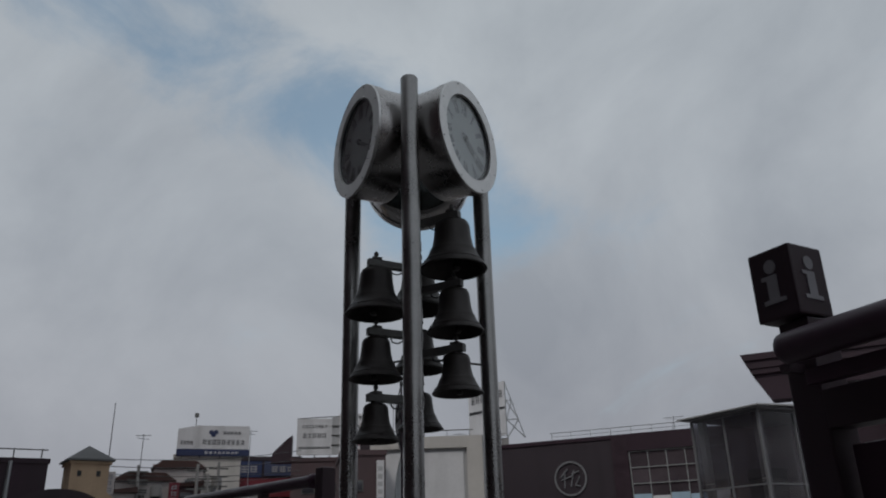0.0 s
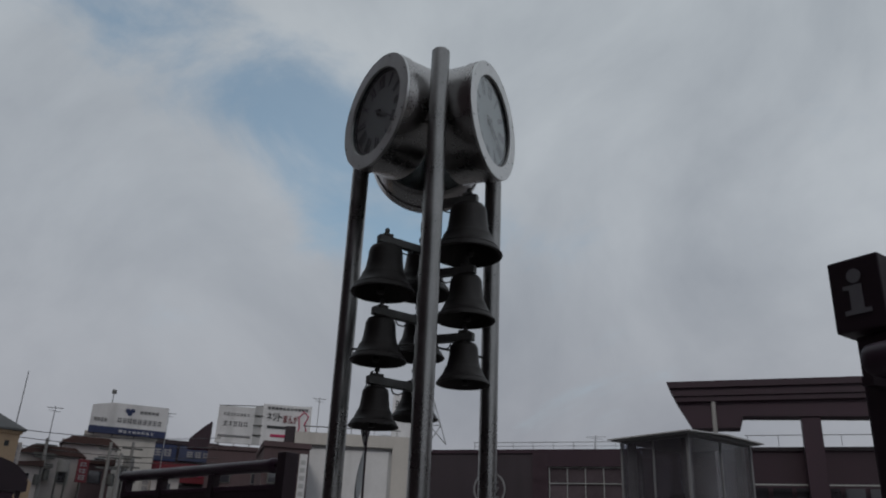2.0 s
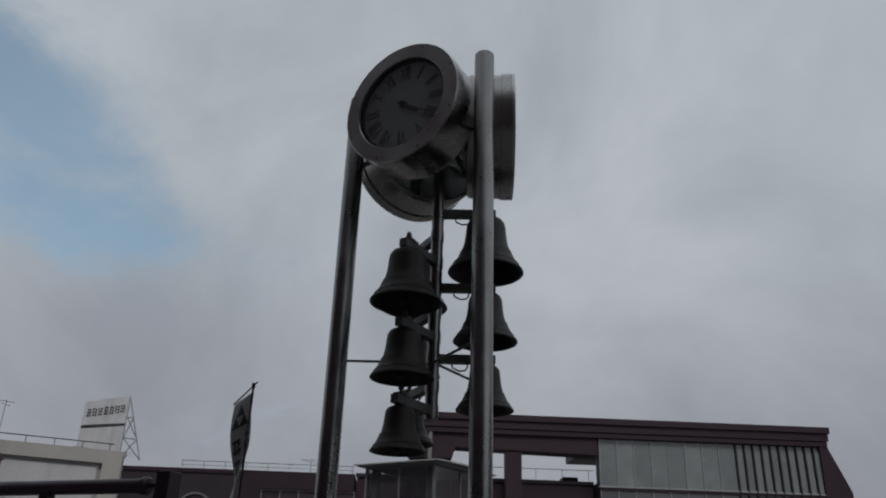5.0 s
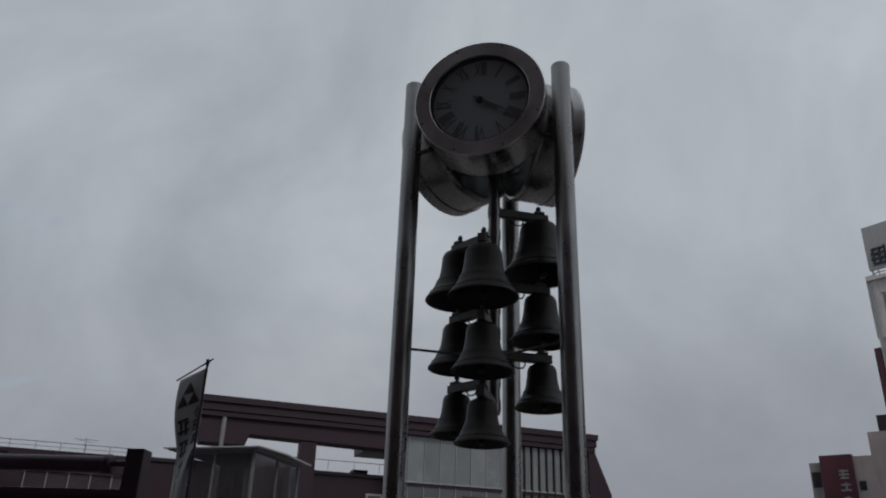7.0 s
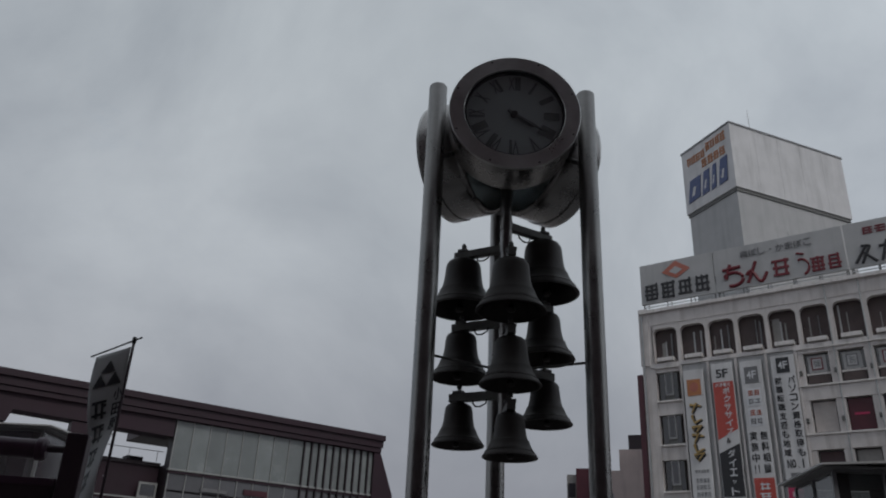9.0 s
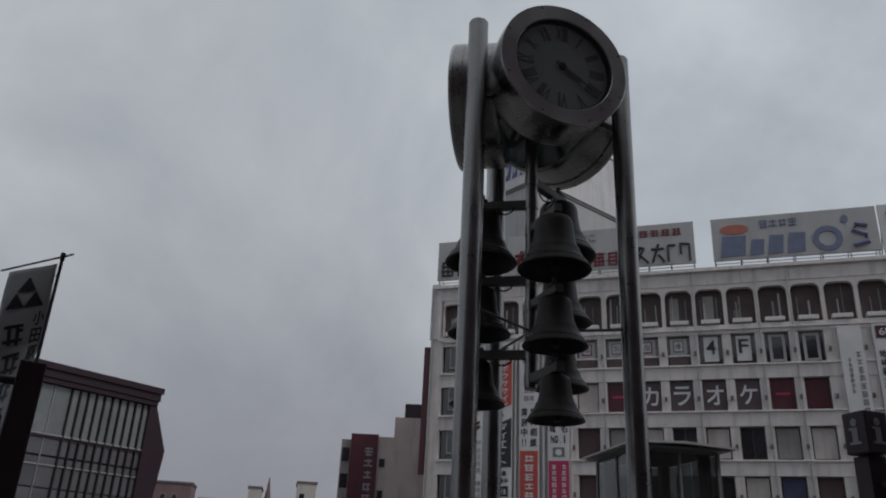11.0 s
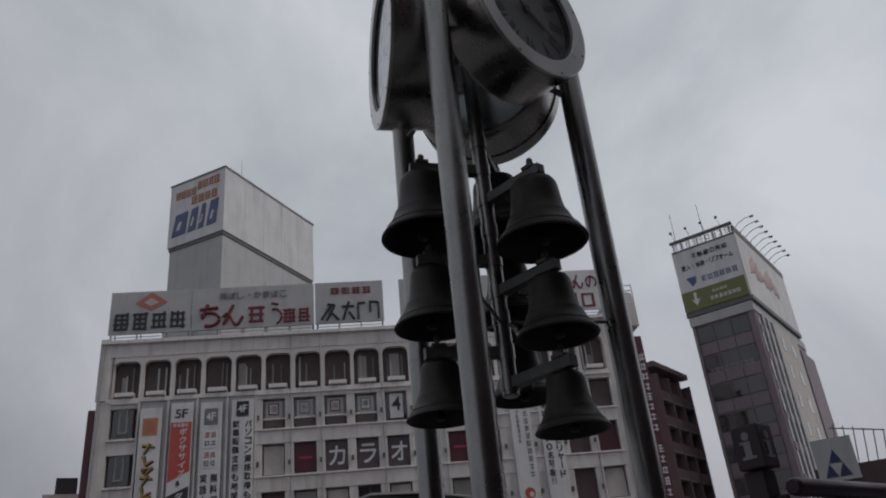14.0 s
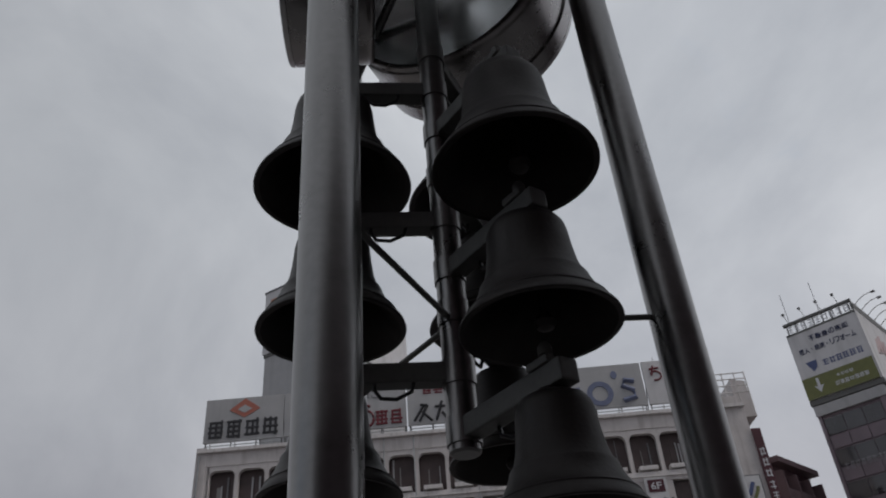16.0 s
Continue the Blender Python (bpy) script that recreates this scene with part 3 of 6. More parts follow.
# ---- bells: three columns of three, largest at the top ----
BELL_OUT = 0.42
BELLS = [(30, 4.411, 0.64), (150, 4.221, 0.60), (-90, 4.0, 0.57), (30, 3.803, 0.53), (150, 3.602, 0.51), (-90, 3.394, 0.49),
         (30, 3.243, 0.46), (150, 3.035, 0.44), (-90, 2.849, 0.42)]
BELL_H = 0.80


def bell_profile(d):
    shape = [(0.0, BELL_H), (0.10, BELL_H - 0.004), (0.18, BELL_H - 0.015), (0.230, BELL_H - 0.045), (0.256, BELL_H - 0.09), (0.266, 0.66), (0.275, 0.55),
             (0.291, 0.43), (0.312, 0.345), (0.330, 0.302), (0.341, 0.299), (0.348, 0.286), (0.350, 0.268), (0.382, 0.195), (0.424, 0.120), (0.438, 0.112), (0.448, 0.104), (0.447, 0.094), (0.469, 0.06),
             (0.494, 0.028), (0.5, 0.008), (0.492, 0.0), (0.462, 0.004), (0.43, 0.05), (0.35, 0.17), (0.29, 0.33), (0.25, 0.5), (0.23, 0.68), (0.18, 0.74), (0.0, 0.75)]
    return [(r * d, z * d) for r, z in shape]


bell_group = "bells of the clock tower"
for k, (a, z, d) in enumerate(BELLS):
    size = ("large", "middle-sized", "small")[k // 3]
    crown = z + BELL_H * d
    arm_low, arm_high = crown + 0.012, crown + 0.082
    # the arm belongs to the tower, the bell hangs from it
    bm = bmesh.new()
    add_box(bm, (0.03, -0.034, arm_low), (BELL_OUT + 0.085, 0.034, arm_high), 0.006)
    arm = part("arm", bm, IRON, tower, "grey flat steel bell arm")
    arm.matrix_basis = Matrix.Rotation(radians(a), 4, "Z")
    collar = part("collar", lathe([(0.052, arm_low - 0.01), (0.058, arm_low - 0.01), (0.058, arm_high + 0.01), (0.052, arm_high + 0.01)], 24), STEEL, arm, smooth=True)
    part("end_block", box((BELL_OUT - 0.045, -0.044, arm_high - 0.004), (BELL_OUT + 0.045, 0.044, arm_high + 0.022), 0.006), IRON, arm)
    x0 = BELL_OUT - 0.17
    part("cable", tube([(x0 - 0.10, 0.02, arm_low + 0.01), (x0 - 0.09, 0.02, arm_low - 0.03), (x0 - 0.04, 0.02, arm_low - 0.055), (x0 + 0.01, 0.02, arm_low - 0.05), (x0 + 0.03, 0.02, arm_low - 0.02), (x0 + 0.03, 0.02, arm_low + 0.01)], 0.007), BLACK, arm, smooth=True)
    bell = thing("bell", f"{size} dark bronze bell hanging from a steel arm", "bell", Matrix.Translation(out(a, BELL_OUT, z)) @ Matrix.Rotation(radians(a), 4, "Z"), bell_group)
    part("body", lathe(bell_profile(d), 56), BRONZE, bell, smooth=True)
    part("yoke", lathe([(0, BELL_H * d - 0.004), (0.05, BELL_H * d - 0.004), (0.045, BELL_H * d + 0.014), (0, BELL_H * d + 0.014)], 20), BRONZE, bell, smooth=True)
    part("bolt", lathe([(0, BELL_H * d), (0.011, BELL_H * d), (0.011, BELL_H * d + 0.125), (0.022, BELL_H * d + 0.126), (0.022, BELL_H * d + 0.15), (0.012, BELL_H * d + 0.165), (0, BELL_H * d + 0.168)], 14), IRON, bell, "threaded bolt with a cap nut", True)
    cl = 0.034 * d / 0.5
    part("clapper", lathe([(0, 0.72 * d), (0.010, 0.72 * d), (0.012, 0.06 * d), (cl * 0.7, 0.05 * d), (cl, 0.0), (cl * 0.75, -cl * 0.6), (0, -cl * 0.8)], 18, Matrix.Translation((0.04 * d, 0, 0.03 * d))), BRONZE, bell, "dark clapper", True)

# ---- information point: maroon shelter with a pipe rail and a cube sign ----
info = thing("information_shelter", "dark maroon steel shelter with a round pipe rail", "shelter", turned(3.735, 0.44, 0.13, -5))
part("post", box((-0.10, -0.10, -0.13), (0.10, 0.10, 2.902), 0.012), MAROON_DARK, info)
part("post", box((2.62, -0.10, -0.13), (2.80, 0.10, 2.66), 0.012), MAROON_DARK, info)
part("rail", lathe([(0, -0.17), (0.06, -0.168), (0.078, -0.15), (0.082, -0.12), (0.082, 3.1), (0.07, 3.12), (0, 3.125)], 28, Matrix.Translation((0.21, -0.26, 2.72)) @ Matrix.Rotation(radians(90), 4, "Y")), MAROON, info, "thick round maroon pipe", True)
part("gutter", box((0.10, -0.20, 2.53), (3.1, -0.13, 2.61), 0.008), MAROON, info)
part("beam", box((0.09, -0.10, 2.32), (3.1, 0.05, 2.515), 0.008), MAROON_DARK, info)
for k in range(3):
    x = 0.14 + 0.86 * k
    part("panel", box((x, -0.02, 0.15), (x + 0.82, 0.03, 2.24), 0.01), MAROON, info, "flat maroon wall panel")
for x in (0.0, 1.0, 2.0, 2.9):
    part("bracket", box((x - 0.03, -0.22, 2.615), (x + 0.03, -0.05, 2.66)), MAROON_DARK, info)
sign = thing("information_sign", "dark maroon cube sign with pale letter i", "sign", turned(3.705, 0.405, 3.035, 0))
part("cube", box((-0.135, -0.135, 0.006), (0.135, 0.135, 0.40), 0.012), MAROON_DARK, sign)
for k in range(4):
    bm = bmesh.new()
    for piece in (slab(disc(0, 0.325, 0.04, 0.042), -0.141, -0.133), slab([(-0.075, 0.10), (0.075, 0.10), (0.075, 0.125), (0.036, 0.128), (0.036, 0.272), (-0.07, 0.272), (-0.07, 0.25), (-0.036, 0.247), (-0.036, 0.128), (-0.075, 0.125)], -0.141, -0.133)):
        me = bpy.data.meshes.new("tmp")
        piece.to_mesh(me)
        piece.free()
        bm.from_mesh(me)
        bpy.data.meshes.remove(me)
    o = part("letter_i", bm, PLATE, sign, "pale letter i")
    o.matrix_basis = Matrix.Rotation(radians(90 * k), 4, "Z") @ Matrix.Diagonal((0.92, 1, 0.92, 1))

# ---- bus shelter with its pipe rail ----
shel = thing("bus_shelter", "dark maroon bus shelter with a round pipe rail", "shelter", turned(-3.44, 0.49, -0.17, 192.5))
# local x runs away from the tall post
part("post", box((0.03, -0.10, 0), (0.20, 0.10, 3.19), 0.012), MAROON_DARK, shel)
part("rail", lathe([(0, 0.34), (0.075, 0.345), (0.095, 0.37), (0.095, 0.42), (0.078, 0.43), (0.078, 4.25), (0.06, 4.28), (0, 4.285)], 28, Matrix.Translation((0, 0, 3.05)) @ Matrix.Rotation(radians(90), 4, "Y")), MAROON, shel, "round maroon pipe with a capped end", True)
part("bracket", rod((0.2, 0, 3.06), (0.36, 0, 3.06), 0.03), MAROON_DARK, shel, smooth=True)
for x in (1.7, 3.05, 4.1):
    part("post", box((x - 0.06, -0.06, 0), (x + 0.06, 0.06, 2.99), 0.01), MAROON_DARK, shel)
for x0, x1 in ((0.22, 1.62), (1.78, 2.97), (3.13, 4.02)):
    part("panel", box((x0, -0.025, 0.2), (x1, 0.025, 2.78), 0.01), MAROON_DARK, shel, "dark side panel")
    part("panel_rail", box((x0, -0.035, 2.76), (x1, 0.035, 2.82), 0.006), MAROON, shel)

# ---- arched kiosk ----
kiosk = thing("arched_kiosk", "small dark maroon kiosk with an arched roof", "kiosk", town(-11.7, -2.45, 0.1, 92) @ Matrix.Diagonal((0.76, 0.8, 0.96, 1)))
arch = [(-1.15, 3.02), (-1.15, 3.14)] + [(1.15 * math.sin(t), 3.14 + 0.5 * math.cos(t)) for t in np.linspace(-1.45, 1.45, 15)] + [(1.15, 3.14), (1.15, 3.02)]
part("roof", slab(arch, -1.0, 1.0), MAROON_DARK, kiosk, "arched roof")
for x in (-1.0, 1.0):
    for y in (-0.85, 0.85):
        part("post", box((x - 0.05, y - 0.05, 0), (x + 0.05, y + 0.05, 3.02)), MAROON_DARK, kiosk)
part("wall", box((-0.95, 0.8, 0.1), (0.95, 0.86, 2.9)), MAROON, kiosk)
part("name_board", box((-0.9, -0.9, 2.7), (0.9, -0.85, 3.0)), MAROON, kiosk)

# ---- street banner ----
flag = thing("street_banner", "pale cloth banner with dark crest and letters on a leaning pole", "banner", turned(-3.73, 1.65, -0.07, -18))
part("banner_pole", rod((0.0, 0, 0), (0.0, 0, 4.30), 0.017, 0.014, 12), MAROON_DARK, flag, smooth=True)
part("crossbar", rod((0.09, 0, 4.325), (-0.50, 0, 4.14), 0.009, segments=8), BLACK, flag, smooth=True)
part("pole_tip", lathe([(0, 4.34), (0.02, 4.33), (0.024, 4.29), (0.017, 4.26)], 12), BLACK, flag, smooth=True)


def cloth_y(x, z):
    return 0.07 * math.sin(3.6 * (4.2 - z) + 5.0 * x) * min(1, (4.2 - z) / 0.8) + 0.02 * math.sin(9 * x + 2 * z)


def add_cloth(bm, x0, x1, z0, z1, nx, nz, lift):
    grid = []
    for i in range(nz + 1):
        z = z0 + (z1 - z0) * i / nz
        row = []
        for k in range(nx + 1):
            x = x0 + (x1 - x0) * k / nx
            sag = 0.31 * (-x)
            narrow = 1 - 0.42 * max(0, (4.1 - z) / 1.8) ** 1.3
            row.append(bm.verts.new((x * narrow, cloth_y(x, z) + lift, z + 0.06 - sag)))
        grid.append(row)
    for i in range(nz):
        for k in range(nx):
            bm.faces.new([grid[i][k], grid[i][k + 1], grid[i + 1][k + 1], grid[i + 1][k]])


bm = bmesh.new()
add_cloth(bm, -0.41, -0.04, 2.3, 4.19, 10, 40, 0)
cloth = part("cloth", bm, CLOTH, flag, smooth=True)
thick = cloth.modifiers.new("thickness", "SOLIDIFY")
thick.thickness = 0.003
for k in range(5):
    part("tie", rod((-0.035, 0, 4.12 - 0.4 * k), (0.0, 0, 4.12 - 0.4 * k), 0.006, segments=6), CLOTH, flag)


def on_cloth(shapes, name):
    bm = bmesh.new()
    for x, z, w, h in shapes:
        add_cloth(bm, x - w / 2, x + w / 2, z - h / 2, z + h / 2, 3, 3, -0.008)
    o = part(name, bm, INK, flag)
    o.modifiers.new("thickness", "SOLIDIFY").thickness = 0.003


tri = []
for cx, cz in ((-0.225, 4.03), (-0.295, 3.89), (-0.155, 3.89)):
    for k in range(6):
        tri.append((cx, cz - 0.065 + 0.021 * k + 0.010, 0.132 * (1 - k / 6), 0.0215))
on_cloth(tri, "crest")
for j in range(4):
    on_cloth([(-0.28 + dx, 3.60 - 0.24 * j + dz, w, h) for dx, dz, w, h in ((0, 0.07, 0.15, 0.028), (-0.03, 0.0, 0.028, 0.17), (0.035, -0.02, 0.028, 0.15), (0.0, -0.05, 0.16, 0.026), (0.05, 0.03, 0.05, 0.026))], "character")


def glyph_on_cloth(w, x0, z0, wide, high):
    """A character printed on the hanging cloth, following its folds."""
    me0, mid, size = GLYPHS[w]
    me = me0.copy()
    me.name = "character"
    me.materials.clear()
    me.materials.append(INK)
    for v in me.vertices:
        x = x0 + (v.co.x - mid[0]) / size[0] * wide
        z = z0 + (v.co.y - mid[1]) / size[1] * high
        narrow = 1 - 0.42 * max(0, (4.1 - z) / 1.8) ** 1.3
        v.co = (x * narrow, cloth_y(x, z) - 0.006 - v.co.z * 0.1, z + 0.06 + 0.31 * x)
    o = new("character", me)
    o.parent = flag


for j, w in enumerate("小田原"):
    glyph_on_cloth(w, -0.10, 3.72 - 0.155 * j, 0.085, 0.125)


# ---- station building: long maroon roof over a glazed upper floor ----
stn = thing("station_building", "long station building with maroon roof and glass upper floor", "station", town(-31.9, 41.1, 0.08, 36.05))
# roof: fascia in three steps, with a slanting cut at its free end
part("roof", slab([(0, 16.0), (33.3, 16.0), (33.3, 15.55), (0.19, 15.55)], 0.0, 3.2), MAROON_FAR, stn, "maroon roof edge")
part("fascia", slab([(0.21, 15.53), (33.2, 15.53), (33.2, 14.98), (0.43, 14.98)], 0.16, 3.0), MAROON_FAR, stn)
part("fascia", slab([(0.46, 14.94), (33.1, 14.94), (33.1, 14.6), (0.59, 14.6)], 0.26, 2.8), MAROON_FAR, stn)
part("soffit_beam", slab([(0.60, 14.6), (15.6, 14.6), (15.6, 13.35), (5.0, 13.55), (4.75, 12.75), (1.6, 12.75)], 0.5, 2.2), MAROON_FAR, stn, "deep maroon roof beam with a slanting end")
for x0, x1 in ((8.72, 9.92),):
    part("column", box((x0, 0.6, 0), (x1, 1.6, 13.4)), MAROON_FAR, stn, "broad maroon column")
part("column", rod((3.1, 0.45, 7.0), (3.1, 0.45, 14.6), 0.16), CONCRETE, stn, "slim pale column", True)
part("hall_roof", box((15.7, 3.2, 14.6), (32.8, 13.0, 15.6)), MAROON_FAR, stn)
# lower block behind the openings
part("lower_wall", box((-2.2, 2.4, 0), (15.6, 13.0, 11.5)), MAROON_FAR, stn, "dark maroon lower wall")
part("parapet", box((-2.3, 2.25, 11.42), (15.6, 2.6, 11.66)), CHAR, stn)
part("roof_unit", box((13.6, 4.0, 11.55), (14.8, 5.2, 12.2), 0.05), CHAR, stn)
part("rail", rod((5.0, 2.1, 12.45), (15.6, 2.1, 12.45), 0.025, segments=8), GALV, stn)
for k in range(6):
    part("rail_post", rod((5.2 + 2.0 * k, 2.1, 11.7), (5.2 + 2.0 * k, 2.1, 12.45), 0.02, segments=6), GALV, stn)
part("ledge", box((4.5, 1.7, 9.02), (15.8, 1.95, 9.12)), MULLION, stn, "thin pale ledge")
for k in range(7):
    part("lower_window", box((5.0 + 1.5 * k, 2.3, 7.2), (6.2 + 1.5 * k, 2.39, 8.9)), GLASS, stn, "dark window")
small = part("frame", box((14.2, 1.78, 9.15), (15.5, 1.95, 10.2)), MULLION, stn, "small pale framed window")
part("pane", box((14.35, 1.74, 9.3), (15.35, 1.8, 10.05)), GLASS, small)
# glazed upper floor: broad panels, then narrow ribbed ones
part("core_wall", box((15.7, 0.75, 0), (32.6, 13.0, 11.5)), CHAR, stn)
part("core_wall", box((15.7, 0.75, 11.5), (32.6, 1.7, 14.6)), CHAR, stn)
x, panels = 15.75, []
while x < 25.2:
    panels.append((x, x + 1.27))
    x += 1.29
while x < 32.4:
    panels.append((x, x + 0.62))
    x += 0.66
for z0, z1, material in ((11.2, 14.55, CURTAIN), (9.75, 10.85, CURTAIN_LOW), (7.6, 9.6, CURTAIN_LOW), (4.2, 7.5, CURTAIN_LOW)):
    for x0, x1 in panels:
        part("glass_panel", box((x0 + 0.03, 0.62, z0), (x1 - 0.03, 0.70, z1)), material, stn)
for k, (x0, x1) in enumerate(panels):
    narrow = x1 - x0 < 1
    m = box((x0 - 0.035, 0.42 if narrow else 0.56, 4.2), (x0 + (0.06 if narrow else 0.025), 0.72, 14.58))
    part("mullion", m, CHAR if narrow else MULLION, stn)
part("sill", box((15.6, 0.45, 11.06), (32.6, 0.74, 11.18)), MULLION, stn, "pale sill line")
part("sill", box((15.6, 0.5, 9.03), (32.6, 0.74, 9.12)), MULLION, stn)
part("spandrel", box((15.7, 0.52, 10.86), (32.6, 0.74, 11.05)), MAROON_FAR, stn)
part("end_frame", slab([(32.5, 14.6), (33.1, 14.6), (34.5, 11.3), (34.0, 6.0), (33.4, 0), (32.5, 0)], 0.35, 13.0), MAROON_FAR, stn, "slanting maroon end wall")
part("hanging_sign", box((21.5, 0.45, 9.95), (23.4, 0.55, 10.35)), MAROON_SHEET, stn, "small red sign")
part("hanging_sign", box((18.2, 0.45, 9.85), (20.2, 0.55, 10.1)), GREYINK, stn)
mast_s = part("mast", rod((24.9, 6, 16), (24.9, 6, 17.2), 0.05, segments=8), GALV, stn)
for k, x in enumerate((26.2, 28.4, 30.6)):
    part("mast", rod((x, 5, 16), (x, 5, 17.0), 0.03, segments=6), GALV, stn)

# ---- station annex: low charcoal hall with a ring emblem and a window band ----
ann = thing("station_annex", "low charcoal hall with a ring emblem, window band and roof rail", "building", town(-31.9, 41.1, 0.08, 36.05))
part("wall", box((-26.0, 2.4, 0), (-2.35, 16.0, 11.45)), CHAR, ann)
part("parapet", box((-26.1, 2.3, 11.3), (-2.35, 2.6, 11.58)), MAROON_FAR, ann)
part("pier", box((-10.4, 2.15, 0), (-9.2, 2.42, 11.3)), MAROON_DARK, ann)
part("window_head", box((-9.2, 2.05, 10.28), (-2.4, 2.42, 11.3)), MAROON_FAR, ann)
for r in range(3):
    for k in range(5):
        x0, z0 = -9.1 + 1.36 * k, 9.12 - 1.16 * r
        part("pane", box((x0, 2.28, z0), (x0 + 1.28, 2.36, z0 + 1.08)), BAND_GLASS, ann)
for k in range(6):
    part("window_bar", box((-9.14 + 1.36 * k, 2.18, 6.7), (-9.08 + 1.36 * k, 2.4, 10.28)), MULLION, ann)
for z in (10.22, 9.06, 7.9, 6.74):
    part("window_bar", box((-9.14, 2.16, z - 0.03), (-2.35, 2.4, z + 0.03)), MULLION, ann)
ring = part("emblem_ring", lathe([(1.16, -0.04), (1.30, -0.04), (1.30, 0.04), (1.16, 0.04), (1.16, -0.04)], 48, Matrix.Translation((-13.85, 2.32, 8.6)) @ Matrix.Rotation(radians(90), 4, "X")), GREYINK, ann, "thin grey ring emblem", True)
bm = bmesh.new()
for q in (((-0.8, 0.1), (-0.2, 0.7)), ((-0.5, -0.7), (-0.45, 0.6)), ((-0.75, -0.1), (0.1, 0.15)), ((0.0, -0.6), (0.3, 0.6)), ((0.35, -0.55), (0.75, 0.15)), ((0.1, 0.35), (0.7, 0.5)), ((0.3, -0.5), (0.75, -0.6))):
    (xa, za), (xb, zb) = q
    add_rod(bm, (-13.85 + xa, 2.3, 8.6 + za), (-13.85 + xb, 2.3, 8.6 + zb), 0.055, segments=6)
part("emblem", bm, GREYINK, ann)
for y in (3.2,):
    part("rail", rod((-15.5, y, 12.25), (-2.5, y, 12.25), 0.03, segments=6), GALV, ann)
    part("rail", rod((-15.5, y, 11.95), (-2.5, y, 11.95), 0.02, segments=6), GALV, ann)
    for k in range(9):
        part("rail_post", rod((-15.4 + 1.6 * k, y, 11.4), (-15.4 + 1.6 * k, y, 12.25), 0.025, segments=6), GALV, ann)
for x in (-20.5, -6.0):
    a = part("aerial", rod((x, 5, 11.4), (x, 5, 13.0), 0.03, segments=6), GALV, ann)
    part("crossbar", rod((x - 0.8, 5, 12.9), (x + 0.8, 5, 12.9), 0.02, segments=6), GALV, a)
    part("crossbar", rod((x - 0.5, 4.6, 12.75), (x + 0.5, 5.4, 12.75), 0.015, segments=6), GALV, a)
for k in range(5):
    part("shop_poster", box((-9.05 + 1.36 * k, 2.1, 6.05), (-7.75 + 1.36 * k, 2.16, 7.15 - 0.16 * (k % 2)), 0.02), (SKYPRINT, WHITE, SKYPRINT, SKYPRINT, WHITE)[k], ann, "pale blue and white printed poster")


def pavilion(label, place, wide, deep, high, bays, inner, glass):
    """A glass box with a thin oversailing roof; its near corner is the origin, local x and y run along its two walls."""
    p = thing("glass_pavilion", label, "pavilion", place)
    part("roof", slab([(-0.42, high - 0.05), (wide * 0.5, high + 0.04), (wide + 0.42, high - 0.05), (wide + 0.42, high - 0.095), (wide * 0.5, high - 0.02), (-0.42, high - 0.095)], -0.42, deep + 0.42), GREYW, p, "thin pale metal roof")
    part("soffit", box((-0.28, -0.28, high - 0.14), (wide + 0.28, deep + 0.28, high - 0.10)), GREYINK, p, "dark soffit")
    part("roof_beam", box((0.0, 0.0, high - 0.22), (wide, deep, high - 0.06)), GREYINK, p)
    for x in (0, wide):
        for y in (0, deep):
            part("post", box((x - 0.05, y - 0.05, 0), (x + 0.05, y + 0.05, high - 0.2)), GREYINK, p)
    for x in (0.28, wide - 0.28):
        for y in (0.28, deep - 0.28):
            part("inner_column", box((x - 0.13, y - 0.13, 0), (x + 0.13, y + 0.13, high - 0.22)), inner, p, "grey inner column")
    for k in range(bays):
        a, b = wide * k / bays + 0.05, wide * (k + 1) / bays - 0.05
        c, d = deep * k / bays + 0.05, deep * (k + 1) / bays - 0.05
        n = 3
        for r in range(n):
            z0, z1 = 0.1 + (high - 0.32) * r / n, 0.07 + (high - 0.32) * (r + 1) / n
            part("pane", box((a, -0.02, z0), (b, 0.0, z1)), glass, p)
            part("pane", box((a, deep, z0), (b, deep + 0.02, z1)), glass, p)
            part("pane", box((-0.02, c, z0), (0.0, d, z1)), glass, p)
            part("pane", box((wide, c, z0), (wide + 0.02, d, z1)), glass, p)
    for k in range(1, bays):
        part("mullion", box((wide * k / bays - 0.03, -0.06, 0), (wide * k / bays + 0.03, 0.03, high - 0.2)), GREYINK, p)
        part("mullion", box((-0.06, deep * k / bays - 0.03, 0), (0.03, deep * k / bays + 0.03, high - 0.2)), GREYINK, p)
    for z in (high * 0.62,):
        part("transom", box((-0.05, -0.05, z), (wide + 0.05, 0.02, z + 0.05)), GREYINK, p)
        part("transom", box((-0.05, 0.03, z), (0.02, deep + 0.05, z + 0.05)), GREYINK, p)
    part("lift_car", box((wide * 0.42, deep * 0.4, 0), (wide * 0.7, deep * 0.7, high * 0.72)), CHAR, p, "dark inner lift frame")
    part("handrail", rod((0.3, deep * 0.5, high * 0.5), (wide * 0.9, deep * 0.5, high * 0.5), 0.04, segments=8), MULLION, p)
    part("stair_rail", rod((0.3, 0.3, high * 0.28), (wide * 0.8, 0.3, high * 0.62), 0.04, segments=8), MULLION, p)
    return p


